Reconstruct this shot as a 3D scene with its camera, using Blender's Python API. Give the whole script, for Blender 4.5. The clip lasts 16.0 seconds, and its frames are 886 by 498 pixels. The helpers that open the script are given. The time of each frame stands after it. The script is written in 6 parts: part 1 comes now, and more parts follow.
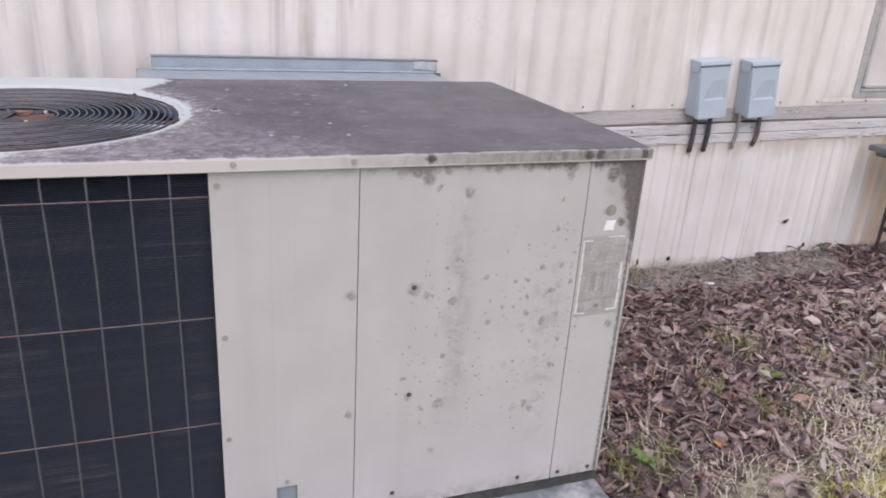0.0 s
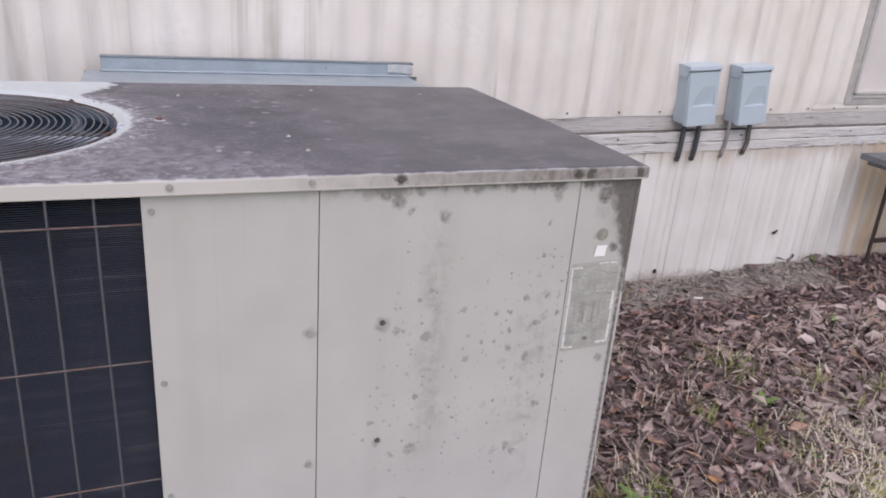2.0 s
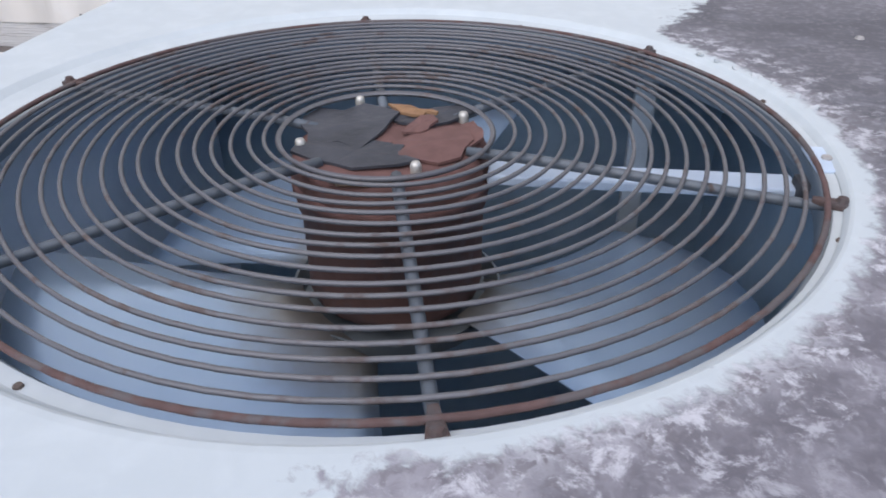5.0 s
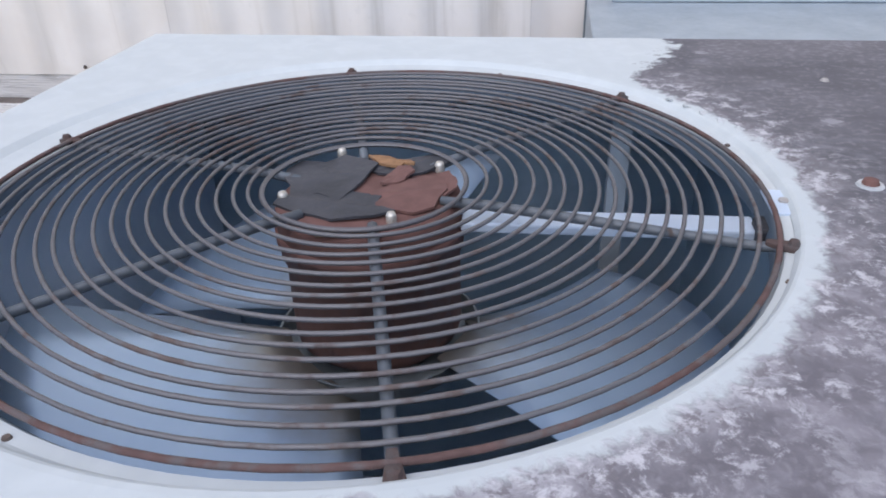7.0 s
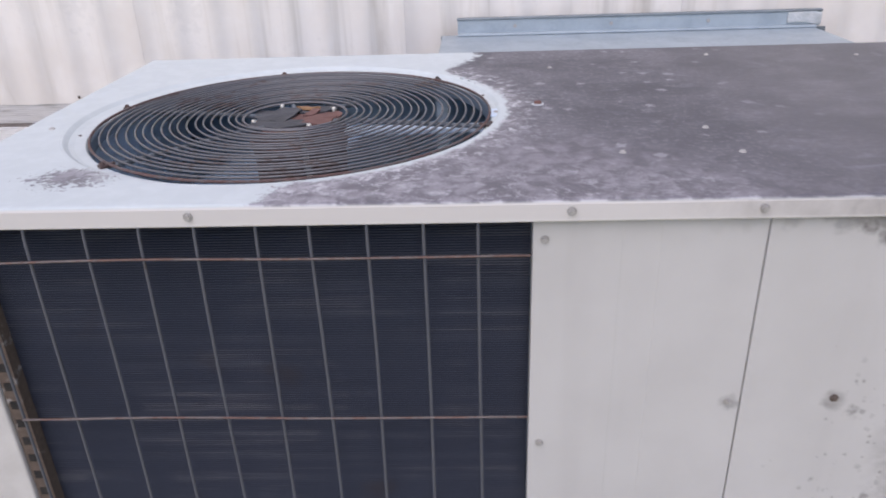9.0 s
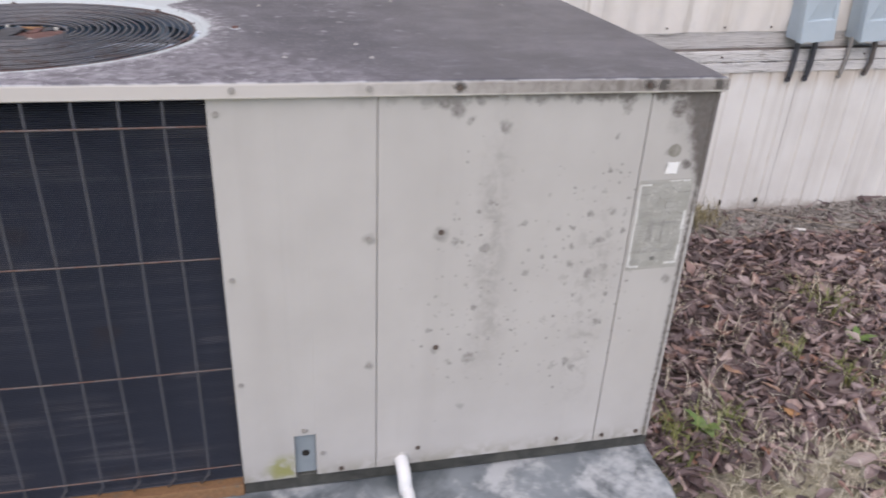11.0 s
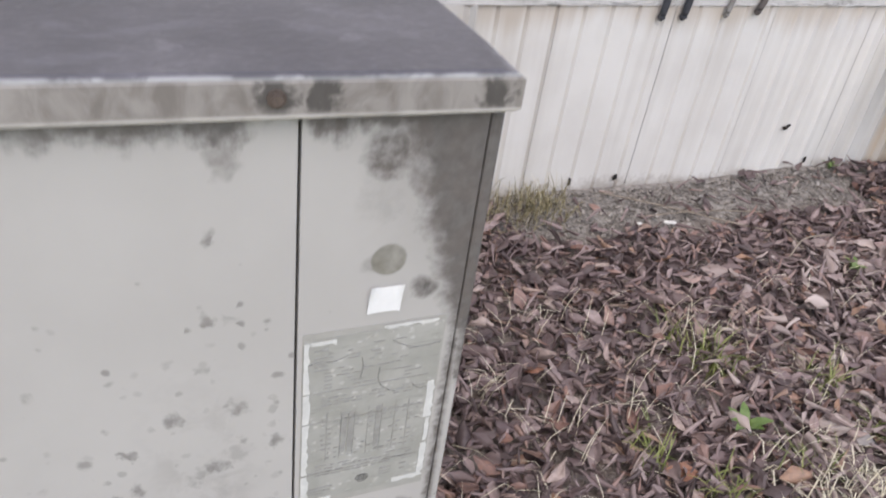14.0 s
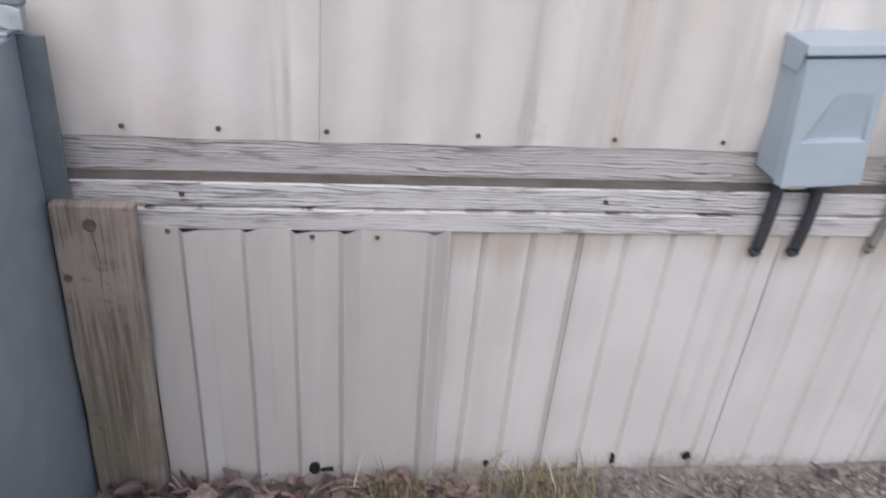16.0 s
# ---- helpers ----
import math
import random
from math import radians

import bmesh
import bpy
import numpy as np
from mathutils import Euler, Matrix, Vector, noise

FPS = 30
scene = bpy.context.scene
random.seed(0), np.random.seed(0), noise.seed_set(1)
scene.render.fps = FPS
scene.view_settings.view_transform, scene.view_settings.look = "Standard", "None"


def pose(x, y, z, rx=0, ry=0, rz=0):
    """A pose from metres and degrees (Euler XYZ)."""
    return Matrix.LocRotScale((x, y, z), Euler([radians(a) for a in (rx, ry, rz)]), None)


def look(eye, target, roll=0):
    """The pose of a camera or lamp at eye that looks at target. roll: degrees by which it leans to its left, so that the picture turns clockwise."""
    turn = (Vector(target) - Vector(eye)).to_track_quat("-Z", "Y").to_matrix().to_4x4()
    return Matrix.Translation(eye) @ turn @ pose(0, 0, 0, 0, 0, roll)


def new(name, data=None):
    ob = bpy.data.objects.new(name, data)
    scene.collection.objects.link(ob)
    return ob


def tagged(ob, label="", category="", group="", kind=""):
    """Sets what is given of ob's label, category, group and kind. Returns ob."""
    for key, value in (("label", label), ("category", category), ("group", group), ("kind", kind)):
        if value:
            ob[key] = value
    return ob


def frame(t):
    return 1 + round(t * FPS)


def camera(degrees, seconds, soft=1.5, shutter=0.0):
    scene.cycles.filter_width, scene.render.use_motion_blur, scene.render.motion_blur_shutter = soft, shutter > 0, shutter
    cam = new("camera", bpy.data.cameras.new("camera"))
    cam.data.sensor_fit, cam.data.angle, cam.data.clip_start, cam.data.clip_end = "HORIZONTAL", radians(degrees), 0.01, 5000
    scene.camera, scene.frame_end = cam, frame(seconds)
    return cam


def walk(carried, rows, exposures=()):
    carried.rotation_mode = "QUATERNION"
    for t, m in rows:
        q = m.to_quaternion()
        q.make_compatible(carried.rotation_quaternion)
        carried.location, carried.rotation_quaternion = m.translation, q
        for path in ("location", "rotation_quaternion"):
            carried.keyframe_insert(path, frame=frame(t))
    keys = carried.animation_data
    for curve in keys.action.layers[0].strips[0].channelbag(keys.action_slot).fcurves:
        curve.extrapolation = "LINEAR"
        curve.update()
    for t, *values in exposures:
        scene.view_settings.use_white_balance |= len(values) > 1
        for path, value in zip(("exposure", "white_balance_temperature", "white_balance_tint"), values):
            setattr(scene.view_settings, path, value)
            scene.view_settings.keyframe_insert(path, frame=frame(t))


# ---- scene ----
cam = camera(61.9, 16.0, soft=1.8, shutter=0.2)
PATH = [
    (0, (-0.29, -1.246, 1.145), (0.371, 0.501, 0.431), 3.7),
    (0.5, (-0.302, -1.271, 1.149), (0.441, 0.443, 0.434), 4.1),
    (1, (-0.319, -1.276, 1.146), (0.414, 0.441, 0.428), 3.9),
    (1.5, (-0.29, -1.248, 1.145), (0.441, 0.47, 0.429), 3.9),
    (2, (-0.221, -1.092, 1.139), (0.491, 0.636, 0.426), 4.4),
    (2.5, (-0.184, -0.915, 1.129), (0.46, 0.832, 0.4), 5.3),
    (3, (-0.296, -0.698, 1.126), (0.298, 1.052, 0.361), 4.5),
    (3.5, (-0.398, -0.53, 1.111), (0.004, 1.231, 0.254), 3.1),
    (4, (-0.444, -0.332, 1.08), (-0.392, 1.416, 0.11), 1.9),
    (4.5, (-0.456, -0.178, 1.049), (-0.616, 1.522, 0.007), 1.5),
    (5, (-0.471, -0.134, 1.046), (-0.711, 1.541, -0.02), -0.2),
    (5.2, (-0.475, -0.13, 1.049), (-0.739, 1.543, -0.015), -0.9),
    (7.3, (-0.444, -0.156, 1.074), (-0.7, 1.579, 0.112), -1.8),
    (7.5, (-0.444, -0.194, 1.082), (-0.684, 1.554, 0.14), -1.7),
    (8, (-0.462, -0.4, 1.118), (-0.662, 1.376, 0.219), -2.1),
    (8.5, (-0.393, -0.602, 1.134), (-0.547, 1.198, 0.276), -2.5),
    (8.7, (-0.351, -0.661, 1.129), (-0.475, 1.141, 0.27), -2.3),
    (10.8, (-0.218, -1.147, 1.124), (0.103, 0.604, 0.213), 1.9),
    (11, (-0.145, -1.126, 1.119), (0.28, 0.603, 0.209), 2.9),
    (11.5, (0.041, -1.069, 1.115), (0.619, 0.601, 0.178), 4.9),
    (12, (0.151, -0.897, 1.062), (0.836, 0.699, 0.069), 4.9),
    (12.5, (0.238, -0.639, 1.015), (1.019, 0.858, -0.058), 5.1),
    (13, (0.379, -0.396, 0.892), (1.204, 1.007, -0.271), 7.3),
    (13.5, (0.425, -0.303, 0.849), (1.178, 1.089, -0.373), 10.1),
    (14, (0.403, -0.383, 0.973), (1.125, 1.135, -0.111), 8.4),
    (14.5, (0.490, -0.450, 1.025), (1.322, 1.103, 0.077), 7.6),
    (15, (0.806, -0.39, 1.03), (1.602, 1.202, 0.119), 8.3),
    (15.5, (0.956, -0.132, 1.016), (1.531, 1.544, 0.088), 8.1),
    (16, (1.0, 0.179, 1.058), (1.27, 1.921, 0.113), 5.6),
]
walk(cam, [(t, look(eye, target, roll)) for t, eye, target, roll in PATH],
     [(0, 0.20, 6950, 20), (2, 0.12, 6950, 20), (3, 0.04, 6750, 19), (3.5, 0.15, 6550, 17), (4, 0.45, 6450, 15), (4.5, 0.28, 6450, 13), (5.2, 0.32, 6480, 14),
      (7.3, 0.26, 6420, 15), (8.7, 0.25, 6600, 19), (10.8, 0.20, 6950, 18), (12, 0.14, 6900, 15), (13, 0.23, 6850, 14), (14, 0.33, 6900, 14), (14.5, 0.36, 6950, 15), (15, 0.36, 6950, 15), (15.5, 0.30, 6900, 15), (16, 0.04, 6750, 16)])

# ---- world, sun, exposure ----
world = bpy.data.worlds.new("overcast_sky")
scene.world = world
world.use_nodes = True
wn = world.node_tree
sky = wn.nodes.new("ShaderNodeTexSky")
sky.sky_type = "NISHITA"
sky.sun_disc = False
sky.sun_elevation = radians(56)
sky.sun_rotation = radians(197)
sky.air_density, sky.dust_density, sky.ozone_density = 1.0, 0.8, 1.2
back = wn.nodes["Background"]
wn.links.new(sky.outputs[0], back.inputs[0])
back.inputs[1].default_value = 0.15
sun_data = bpy.data.lights.new("sun", "SUN")
sun_data.energy, sun_data.angle, sun_data.color = 2.1, radians(80), (1.0, 0.965, 0.93)
sun = new("sun", sun_data)
sun.matrix_world = look((-0.97, -3.18, 4.93), (0, 0, 0))
scene.view_settings.exposure = 0.0

# ---- small tools ----
FAN = (-0.583, 0.371)
TOP = 0.83


class Nodes:
    """A short way to write a node material."""

    def __init__(self, name, rough=0.6, metal=0.0, spec=0.5):
        self.mat = bpy.data.materials.new(name)
        self.mat.use_nodes = True
        self.t = self.mat.node_tree
        self.b = self.t.nodes["Principled BSDF"]
        self.set("Roughness", rough)
        self.set("Metallic", metal)
        self.set("Specular IOR Level", spec)
        self.pos = self.node("ShaderNodeTexCoord").outputs["Object"]

    def node(self, kind):
        return self.t.nodes.new(kind)

    def put(self, sock, v):
        if isinstance(v, bpy.types.NodeSocket):
            self.t.links.new(v, sock)
        elif isinstance(v, (tuple, list)) and len(v) == 3 and sock.type == "RGBA":
            sock.default_value = (*v, 1)
        else:
            sock.default_value = v

    def set(self, name, v):
        self.put(self.b.inputs[name], v)
        return self

    def color(self, v):
        return self.set("Base Color", v)

    def noise(self, scale, detail=4.0, vec=None, distort=0.0, rough=0.55):
        n = self.node("ShaderNodeTexNoise")
        self.put(n.inputs["Vector"], vec or self.pos)
        for k, v in (("Scale", scale), ("Detail", detail), ("Distortion", distort), ("Roughness", rough)):
            self.put(n.inputs[k], v)
        return n.outputs["Fac"]

    def cells(self, scale, vec=None, feature="F1"):
        n = self.node("ShaderNodeTexVoronoi")
        n.feature = feature
        self.put(n.inputs["Vector"], vec or self.pos)
        self.put(n.inputs["Scale"], scale)
        return n.outputs["Distance"], n.outputs["Color"] if feature == "F1" else None

    def math(self, op, a, b=0.0, clamp=False):
        n = self.node("ShaderNodeMath")
        n.operation, n.use_clamp = op, clamp
        self.put(n.inputs[0], a)
        self.put(n.inputs[1], b)
        return n.outputs[0]

    def add(self, *v):
        out = v[0]
        for w in v[1:]:
            out = self.math("ADD", out, w)
        return out

    def mul(self, *v):
        out = v[0]
        for w in v[1:]:
            out = self.math("MULTIPLY", out, w)
        return out

    def most(self, *v):
        out = v[0]
        for w in v[1:]:
            out = self.math("MAXIMUM", out, w)
        return out

    def ramp(self, x, lo, hi, a=0.0, b=1.0):
        n = self.node("ShaderNodeMapRange")
        n.interpolation_type = "SMOOTHSTEP"
        for k, v in zip(("Value", "From Min", "From Max", "To Min", "To Max"), (x, lo, hi, a, b)):
            self.put(n.inputs[k], v)
        return n.outputs[0]

    def mix(self, f, a, b):
        n = self.node("ShaderNodeMix")
        n.data_type = "RGBA"
        self.put(n.inputs[0], f)
        self.put(n.inputs[6], a)
        self.put(n.inputs[7], b)
        return n.outputs[2]

    def axis(self, vec=None):
        n = self.node("ShaderNodeSeparateXYZ")
        self.put(n.inputs[0], vec or self.pos)
        return n.outputs

    def vec(self, x, y, z):
        n = self.node("ShaderNodeCombineXYZ")
        for s, v in zip(n.inputs, (x, y, z)):
            self.put(s, v)
        return n.outputs[0]

    def stretch(self, sx, sy, sz):
        n = self.node("ShaderNodeMapping")
        self.put(n.inputs["Vector"], self.pos)
        n.inputs["Scale"].default_value = (sx, sy, sz)
        return n.outputs[0]

    def near(self, x, z, x0, z0, r, soft=0.4):
        """A soft spot of radius r round (x0, z0)."""
        dx, dz = self.math("SUBTRACT", x, x0), self.math("SUBTRACT", z, z0)
        d = self.math("SQRT", self.add(self.mul(dx, dx), self.mul(dz, dz)))
        return self.ramp(d, r * (1 + soft), r * (1 - soft))

    def island(self):
        return self.node("ShaderNodeNewGeometry").outputs["Random Per Island"]

    def rand(self):
        return self.node("ShaderNodeObjectInfo").outputs["Random"]

    def bump(self, h, dist=0.002, strength=0.6):
        n = self.node("ShaderNodeBump")
        self.put(n.inputs["Height"], h)
        n.inputs["Distance"].default_value, n.inputs["Strength"].default_value = dist, strength
        self.t.links.new(n.outputs[0], self.b.inputs["Normal"])
        return self


# ---- materials ----
def lid_paint():
    m = Nodes("lid_paint_weathered", 0.45)
    x, y, z = m.axis()
    dx, dy = m.math("SUBTRACT", x, FAN[0] - 0.012), m.math("SUBTRACT", y, FAN[1] + 0.012)
    r = m.math("SQRT", m.add(m.mul(dx, dx), m.mul(dy, dy)))
    n1, n2, n3 = m.noise(9, 6), m.noise(38, 6, distort=0.5), m.noise(130, 4, distort=0.4)
    edge = m.add(x, m.mul(y, -0.27), 0.53, m.mul(m.add(n1, -0.5), 0.16), m.mul(m.add(n2, -0.5), 0.10))
    side = m.ramp(m.add(edge, m.mul(m.add(n3, -0.5), 0.05)), -0.004, 0.014)
    ring = m.ramp(m.add(r, m.mul(m.add(n2, -0.5), 0.030), m.mul(m.add(n3, -0.5), 0.02)), 0.334, 0.344)
    halo = m.ramp(m.add(r, m.mul(m.add(n1, -0.5), 0.14), m.mul(m.add(n3, -0.5), 0.12)), 0.318, 0.375, 0.35, 1.0)
    growth = m.mul(side, ring)
    fleck = m.noise(60, 5, vec=m.stretch(1, 1.3, 1), distort=2.0)
    blot = m.near(m.mul(x, 0.72), y, -0.800 * 0.72, 0.088, 0.040, 0.9)
    patch = m.ramp(m.add(blot, m.mul(m.add(fleck, -0.5), 2.2), m.mul(m.add(n2, -0.5), 1.0)), 0.52, 0.80, 0.0, 0.92)
    away = m.ramp(x, -0.70, -0.62)
    frost = m.ramp(m.noise(62, 7, distort=0.35, rough=0.75), 0.50, 0.64)
    rim = m.ramp(m.add(r, m.mul(m.add(n2, -0.5), 0.10)), 0.415, 0.345)
    hem = m.mul(m.ramp(m.add(y, m.mul(m.add(n2, -0.5), 0.16)), 0.16, 0.0), m.ramp(x, 0.10, -0.30, 0.05, 1.0), m.ramp(x, -0.66, -0.52))
    frost = m.mul(frost, away, m.most(m.mul(rim, 0.95), m.mul(hem, 0.5), m.mul(m.ramp(n1, 0.5, 0.7), 0.06)))
    curb = m.mul(m.ramp(z, TOP - 0.0004, TOP - 0.0022), m.ramp(n2, 0.42, 0.58, 0.1, 1.0))
    curb = m.mul(curb, m.ramp(x, 0.0, -0.3, 0.6, 0.8))
    top = m.most(m.ramp(z, TOP - 0.0042, TOP - 0.0012), m.ramp(r, 0.372, 0.358))
    growth = m.mul(m.most(growth, patch), top)
    dist, col = m.cells(26)
    pick = m.axis(col)[0]
    spots = m.mul(m.ramp(m.add(dist, m.mul(m.add(n3, -0.5), 0.7), m.mul(m.add(n2, -0.5), 0.5)), 0.26, 0.12), m.ramp(pick, 0.66, 0.74))
    rub = m.ramp(m.add(n2, m.mul(n3, 0.5)), 0.84, 1.06, 0, 0.35)
    lift = m.most(m.mul(spots, 0.42), m.mul(rub, m.ramp(x, 0.1, -0.35, 0.6, 1.0)), m.mul(m.ramp(m.add(n3, m.mul(n1, 0.4)), 0.68, 0.95), 0.22))
    lift = m.mul(lift, away, m.ramp(m.add(x, m.mul(m.add(n1, -0.5), 0.2)), -0.02, 0.20, 1.0, 0.35))
    white = m.mix(m.ramp(n2, 0.35, 0.75), (0.495, 0.535, 0.540), (0.535, 0.575, 0.580))
    dark = m.mix(m.ramp(n1, 0.3, 0.7), (0.081, 0.078, 0.089), (0.126, 0.120, 0.134))
    dark = m.mix(m.mul(m.ramp(n2, 0.45, 0.7), m.most(rim, hem), 0.75), dark, (0.29, 0.275, 0.29))
    dark = m.mix(m.ramp(m.add(x, y, m.mul(m.add(n1, -0.5), 0.3)), 0.20, -0.14, 0.0, 0.62), dark, m.mix(m.ramp(n2, 0.35, 0.65), (0.150, 0.136, 0.152), (0.30, 0.28, 0.305)))
    wisp = m.ramp(m.noise(12, 6, vec=m.stretch(1.0, 1.7, 1.0), distort=1.2), 0.56, 0.76, 0.0, 0.20)
    dark = m.mix(wisp, dark, (0.34, 0.345, 0.385))
    dark = m.mix(lift, dark, (0.46, 0.45, 0.47))
    dark = m.mix(m.ramp(halo, 1.0, 0.3, 0.0, 0.8), dark, m.mix(m.ramp(n3, 0.42, 0.6), (0.17, 0.155, 0.165), (0.58, 0.58, 0.60)))
    dark = m.mix(m.most(m.mul(frost, 0.8), curb), dark, (0.62, 0.61, 0.63))
    # the lip keeps its cream paint, with grime towards the far end
    lx = m.ramp(m.add(x, m.mul(m.add(m.noise(22, 5), -0.5), 0.5)), -0.15, 0.42)
    lip = m.mix(m.mul(lx, m.ramp(m.noise(55, 6, vec=m.stretch(1, 1, 0.6), distort=1.0), 0.32, 0.72, 0.62, 0.96)), (0.56, 0.53, 0.505), (0.19, 0.17, 0.155))
    for sx in (0.470, 0.495, 0.143, 0.600):
        lip = m.mix(m.mul(m.near(m.add(x, m.mul(m.add(n3, -0.5), 0.03)), m.add(z, m.mul(m.add(n2, -0.5), 0.02)), sx, TOP - 0.012, 0.009, 0.5), 0.82), lip, (0.05, 0.045, 0.042))
    lip = m.mix(m.mul(m.ramp(z, TOP - 0.0215, TOP - 0.0245), m.ramp(n2, 0.3, 0.6, 0.4, 0.9)), lip, (0.66, 0.63, 0.60))
    base = m.mix(top, lip, white)
    # shade inside the fan opening is put into the paint as dark slate
    throat_shade = m.ramp(z, 0.8215, 0.8195)
    throat_shade = m.mul(throat_shade, m.ramp(r, 0.318, 0.312))
    m.color(m.mix(throat_shade, m.mix(growth, base, dark), (0.10, 0.14, 0.185)))
    m.set("Roughness", m.add(0.62, m.mul(growth, m.ramp(x, -0.1, 0.3, 0.08, -0.14))))
    m.bump(m.add(m.mul(growth, n3), m.mul(n2, 0.3)), 0.0016, 0.5)
    return m.mat


def panel_paint():
    m = Nodes("panel_paint_mildewed", 0.5)
    x, y, z = m.axis()
    n1, n2, n3, n4 = m.noise(7, 5), m.noise(30, 6, distort=0.8), m.noise(110, 5), m.noise(260, 4, vec=m.stretch(1, 1, 0.5))
    base = m.mix(m.ramp(n1, 0.3, 0.7), (0.474, 0.457, 0.440), (0.514, 0.497, 0.480))
    base = m.mix(m.mul(m.ramp(m.noise(14, 3, vec=m.stretch(1, 1, 0.08)), 0.5, 0.75), 0.16), base, (0.36, 0.34, 0.325))
    xd = m.add(x, m.mul(m.add(n2, -0.5), 0.017), m.mul(m.add(n3, -0.5), 0.008))
    zd = m.add(z, m.mul(m.add(m.noise(34, 6, distort=0.8, vec=m.stretch(1.3, 1, 1)), -0.5), 0.020), m.mul(m.add(n3, -0.5), 0.006))
    # small specks: two clouds on the middle panel, hardly any elsewhere
    cloud = m.most(m.mul(m.near(m.mul(x, 1.9), z, 0.20 * 1.9, 0.42, 0.20, 0.75), 0.9), m.near(m.mul(x, 2.0), z, 0.415 * 2.0, 0.44, 0.20, 0.7))
    clump = m.mul(cloud, m.ramp(m.noise(16, 3), 0.40, 0.60, 0.25, 1.0))
    out = 0.0
    for sc, lim in ((38, 1.06), (72, 1.02), (120, 1.00)):
        d, c = m.cells(sc)
        p = m.axis(c)
        size = m.ramp(p[1], 0.0, 1.0, 0.02, 0.26)
        dot = m.ramp(m.math("SUBTRACT", m.add(d, m.mul(m.add(n3, -0.5), 0.9), m.mul(m.add(n2, -0.5), 0.6)), size), 0.20, -0.12)
        keep = m.math("GREATER_THAN", m.add(p[0], m.mul(clump, 0.52)), lim)
        out = m.most(out, m.mul(dot, keep, m.ramp(p[2], 0, 1, 0.16, 0.60)))
    # the larger blotches, each in its place
    xb, zb = m.add(xd, m.mul(m.add(m.noise(75, 4), -0.5), 0.022)), m.add(zd, m.mul(m.add(m.noise(75, 4, vec=m.stretch(1.2, 1, 0.9)), -0.5), 0.022))
    blot = 0.0
    for sx, sz, r in ((0.432, 0.7235, 0.006), (0.429, 0.662, 0.006), (0.422, 0.622, 0.008), (0.404, 0.579, 0.009), (0.447, 0.580, 0.009), (0.371, 0.5525, 0.005), (0.427, 0.525, 0.011), (0.474, 0.5425, 0.007), (0.376, 0.516, 0.008),
                      (0.447, 0.469, 0.008), (0.376, 0.479, 0.009), (0.416, 0.455, 0.012), (0.457, 0.409, 0.007), (0.212, 0.523, 0.012), (0.198, 0.400, 0.008), (0.274, 0.342, 0.005), (0.275, 0.569, 0.008), (0.194, 0.285, 0.015),
                      (0.409, 0.240, 0.009), (0.448, 0.345, 0.010), (0.392, 0.414, 0.006), (0.228, 0.747, 0.014), (0.169, 0.758, 0.008), (0.214, 0.611, 0.009), (0.395, 0.256, 0.010), (0.152, 0.538, 0.009)):
        blot = m.most(blot, m.near(xb, zb, sx, sz, r * 0.78, 0.45))
    out = m.most(m.mul(out, 0.85), m.mul(blot, m.ramp(m.add(n3, m.mul(n4, 0.4)), 0.45, 0.85, 0.22, 0.62)))
    # brown runs down the middle panel
    run = m.mul(m.ramp(m.math("ABSOLUTE", m.add(x, -0.222, m.mul(m.add(n1, -0.5), -0.12))), 0.055, 0.005), m.ramp(m.add(n2, m.mul(n3, 0.35)), 0.50, 0.86), m.ramp(z, 0.20, 0.36), m.ramp(z, 0.81, 0.66))
    run2 = m.mul(m.ramp(m.math("ABSOLUTE", m.add(x, -0.42, m.mul(m.add(n1, -0.5), 0.10))), 0.05, 0.01), m.ramp(m.add(n2, m.mul(n3, 0.35)), 0.60, 0.88), m.ramp(z, 0.1, 0.25), m.ramp(z, 0.66, 0.5))
    # black bloom that creeps down from the lid and along the outer edge
    drip = m.noise(26, 6, vec=m.stretch(1, 1, 0.35))
    crown = m.mul(m.ramp(m.add(z, m.mul(m.add(drip, -0.5), 0.075), m.mul(m.add(n3, -0.5), 0.018)), 0.783, 0.800), m.ramp(x, -0.10, 0.20, 0.0, 1.0), m.ramp(m.add(n2, m.mul(n3, 0.5)), 0.55, 0.95, 0.62, 1.0))
    reach = m.add(x, m.mul(m.add(z, -0.78), 0.31), m.mul(m.add(n2, -0.5), 0.034), m.mul(m.add(n3, -0.5), 0.016))
    post = m.mul(m.ramp(reach, 0.540, 0.567), m.ramp(m.add(n2, m.mul(n3, 0.6)), 0.55, 1.0, 0.84, 1.0))
    halo = m.mul(m.ramp(m.add(x, m.mul(m.add(z, -0.8), 0.25), m.mul(m.add(n2, -0.5), 0.06)), 0.490, 0.575), m.ramp(z, 0.60, 0.76), 0.30)
    seam = m.mul(m.ramp(m.add(x, m.mul(m.add(n3, -0.5), 0.010)), 0.5965, 0.6040), m.ramp(x, 0.6125, 0.6058), m.ramp(m.add(n3, n2), 0.70, 1.2, 0.40, 0.95))
    strip = m.mul(m.ramp(x, 0.605, 0.607), m.ramp(m.add(n3, m.mul(n4, 0.6), m.ramp(z, 0.45, 0.80, 0.0, 0.36)), 0.86, 1.06, 0.0, 0.85))
    grime = m.most(seam, strip, out, m.mul(run, 0.30), m.mul(run2, 0.26), m.mul(crown, m.ramp(x, 0.30, 0.45, 0.80, 1.0)), post, halo)
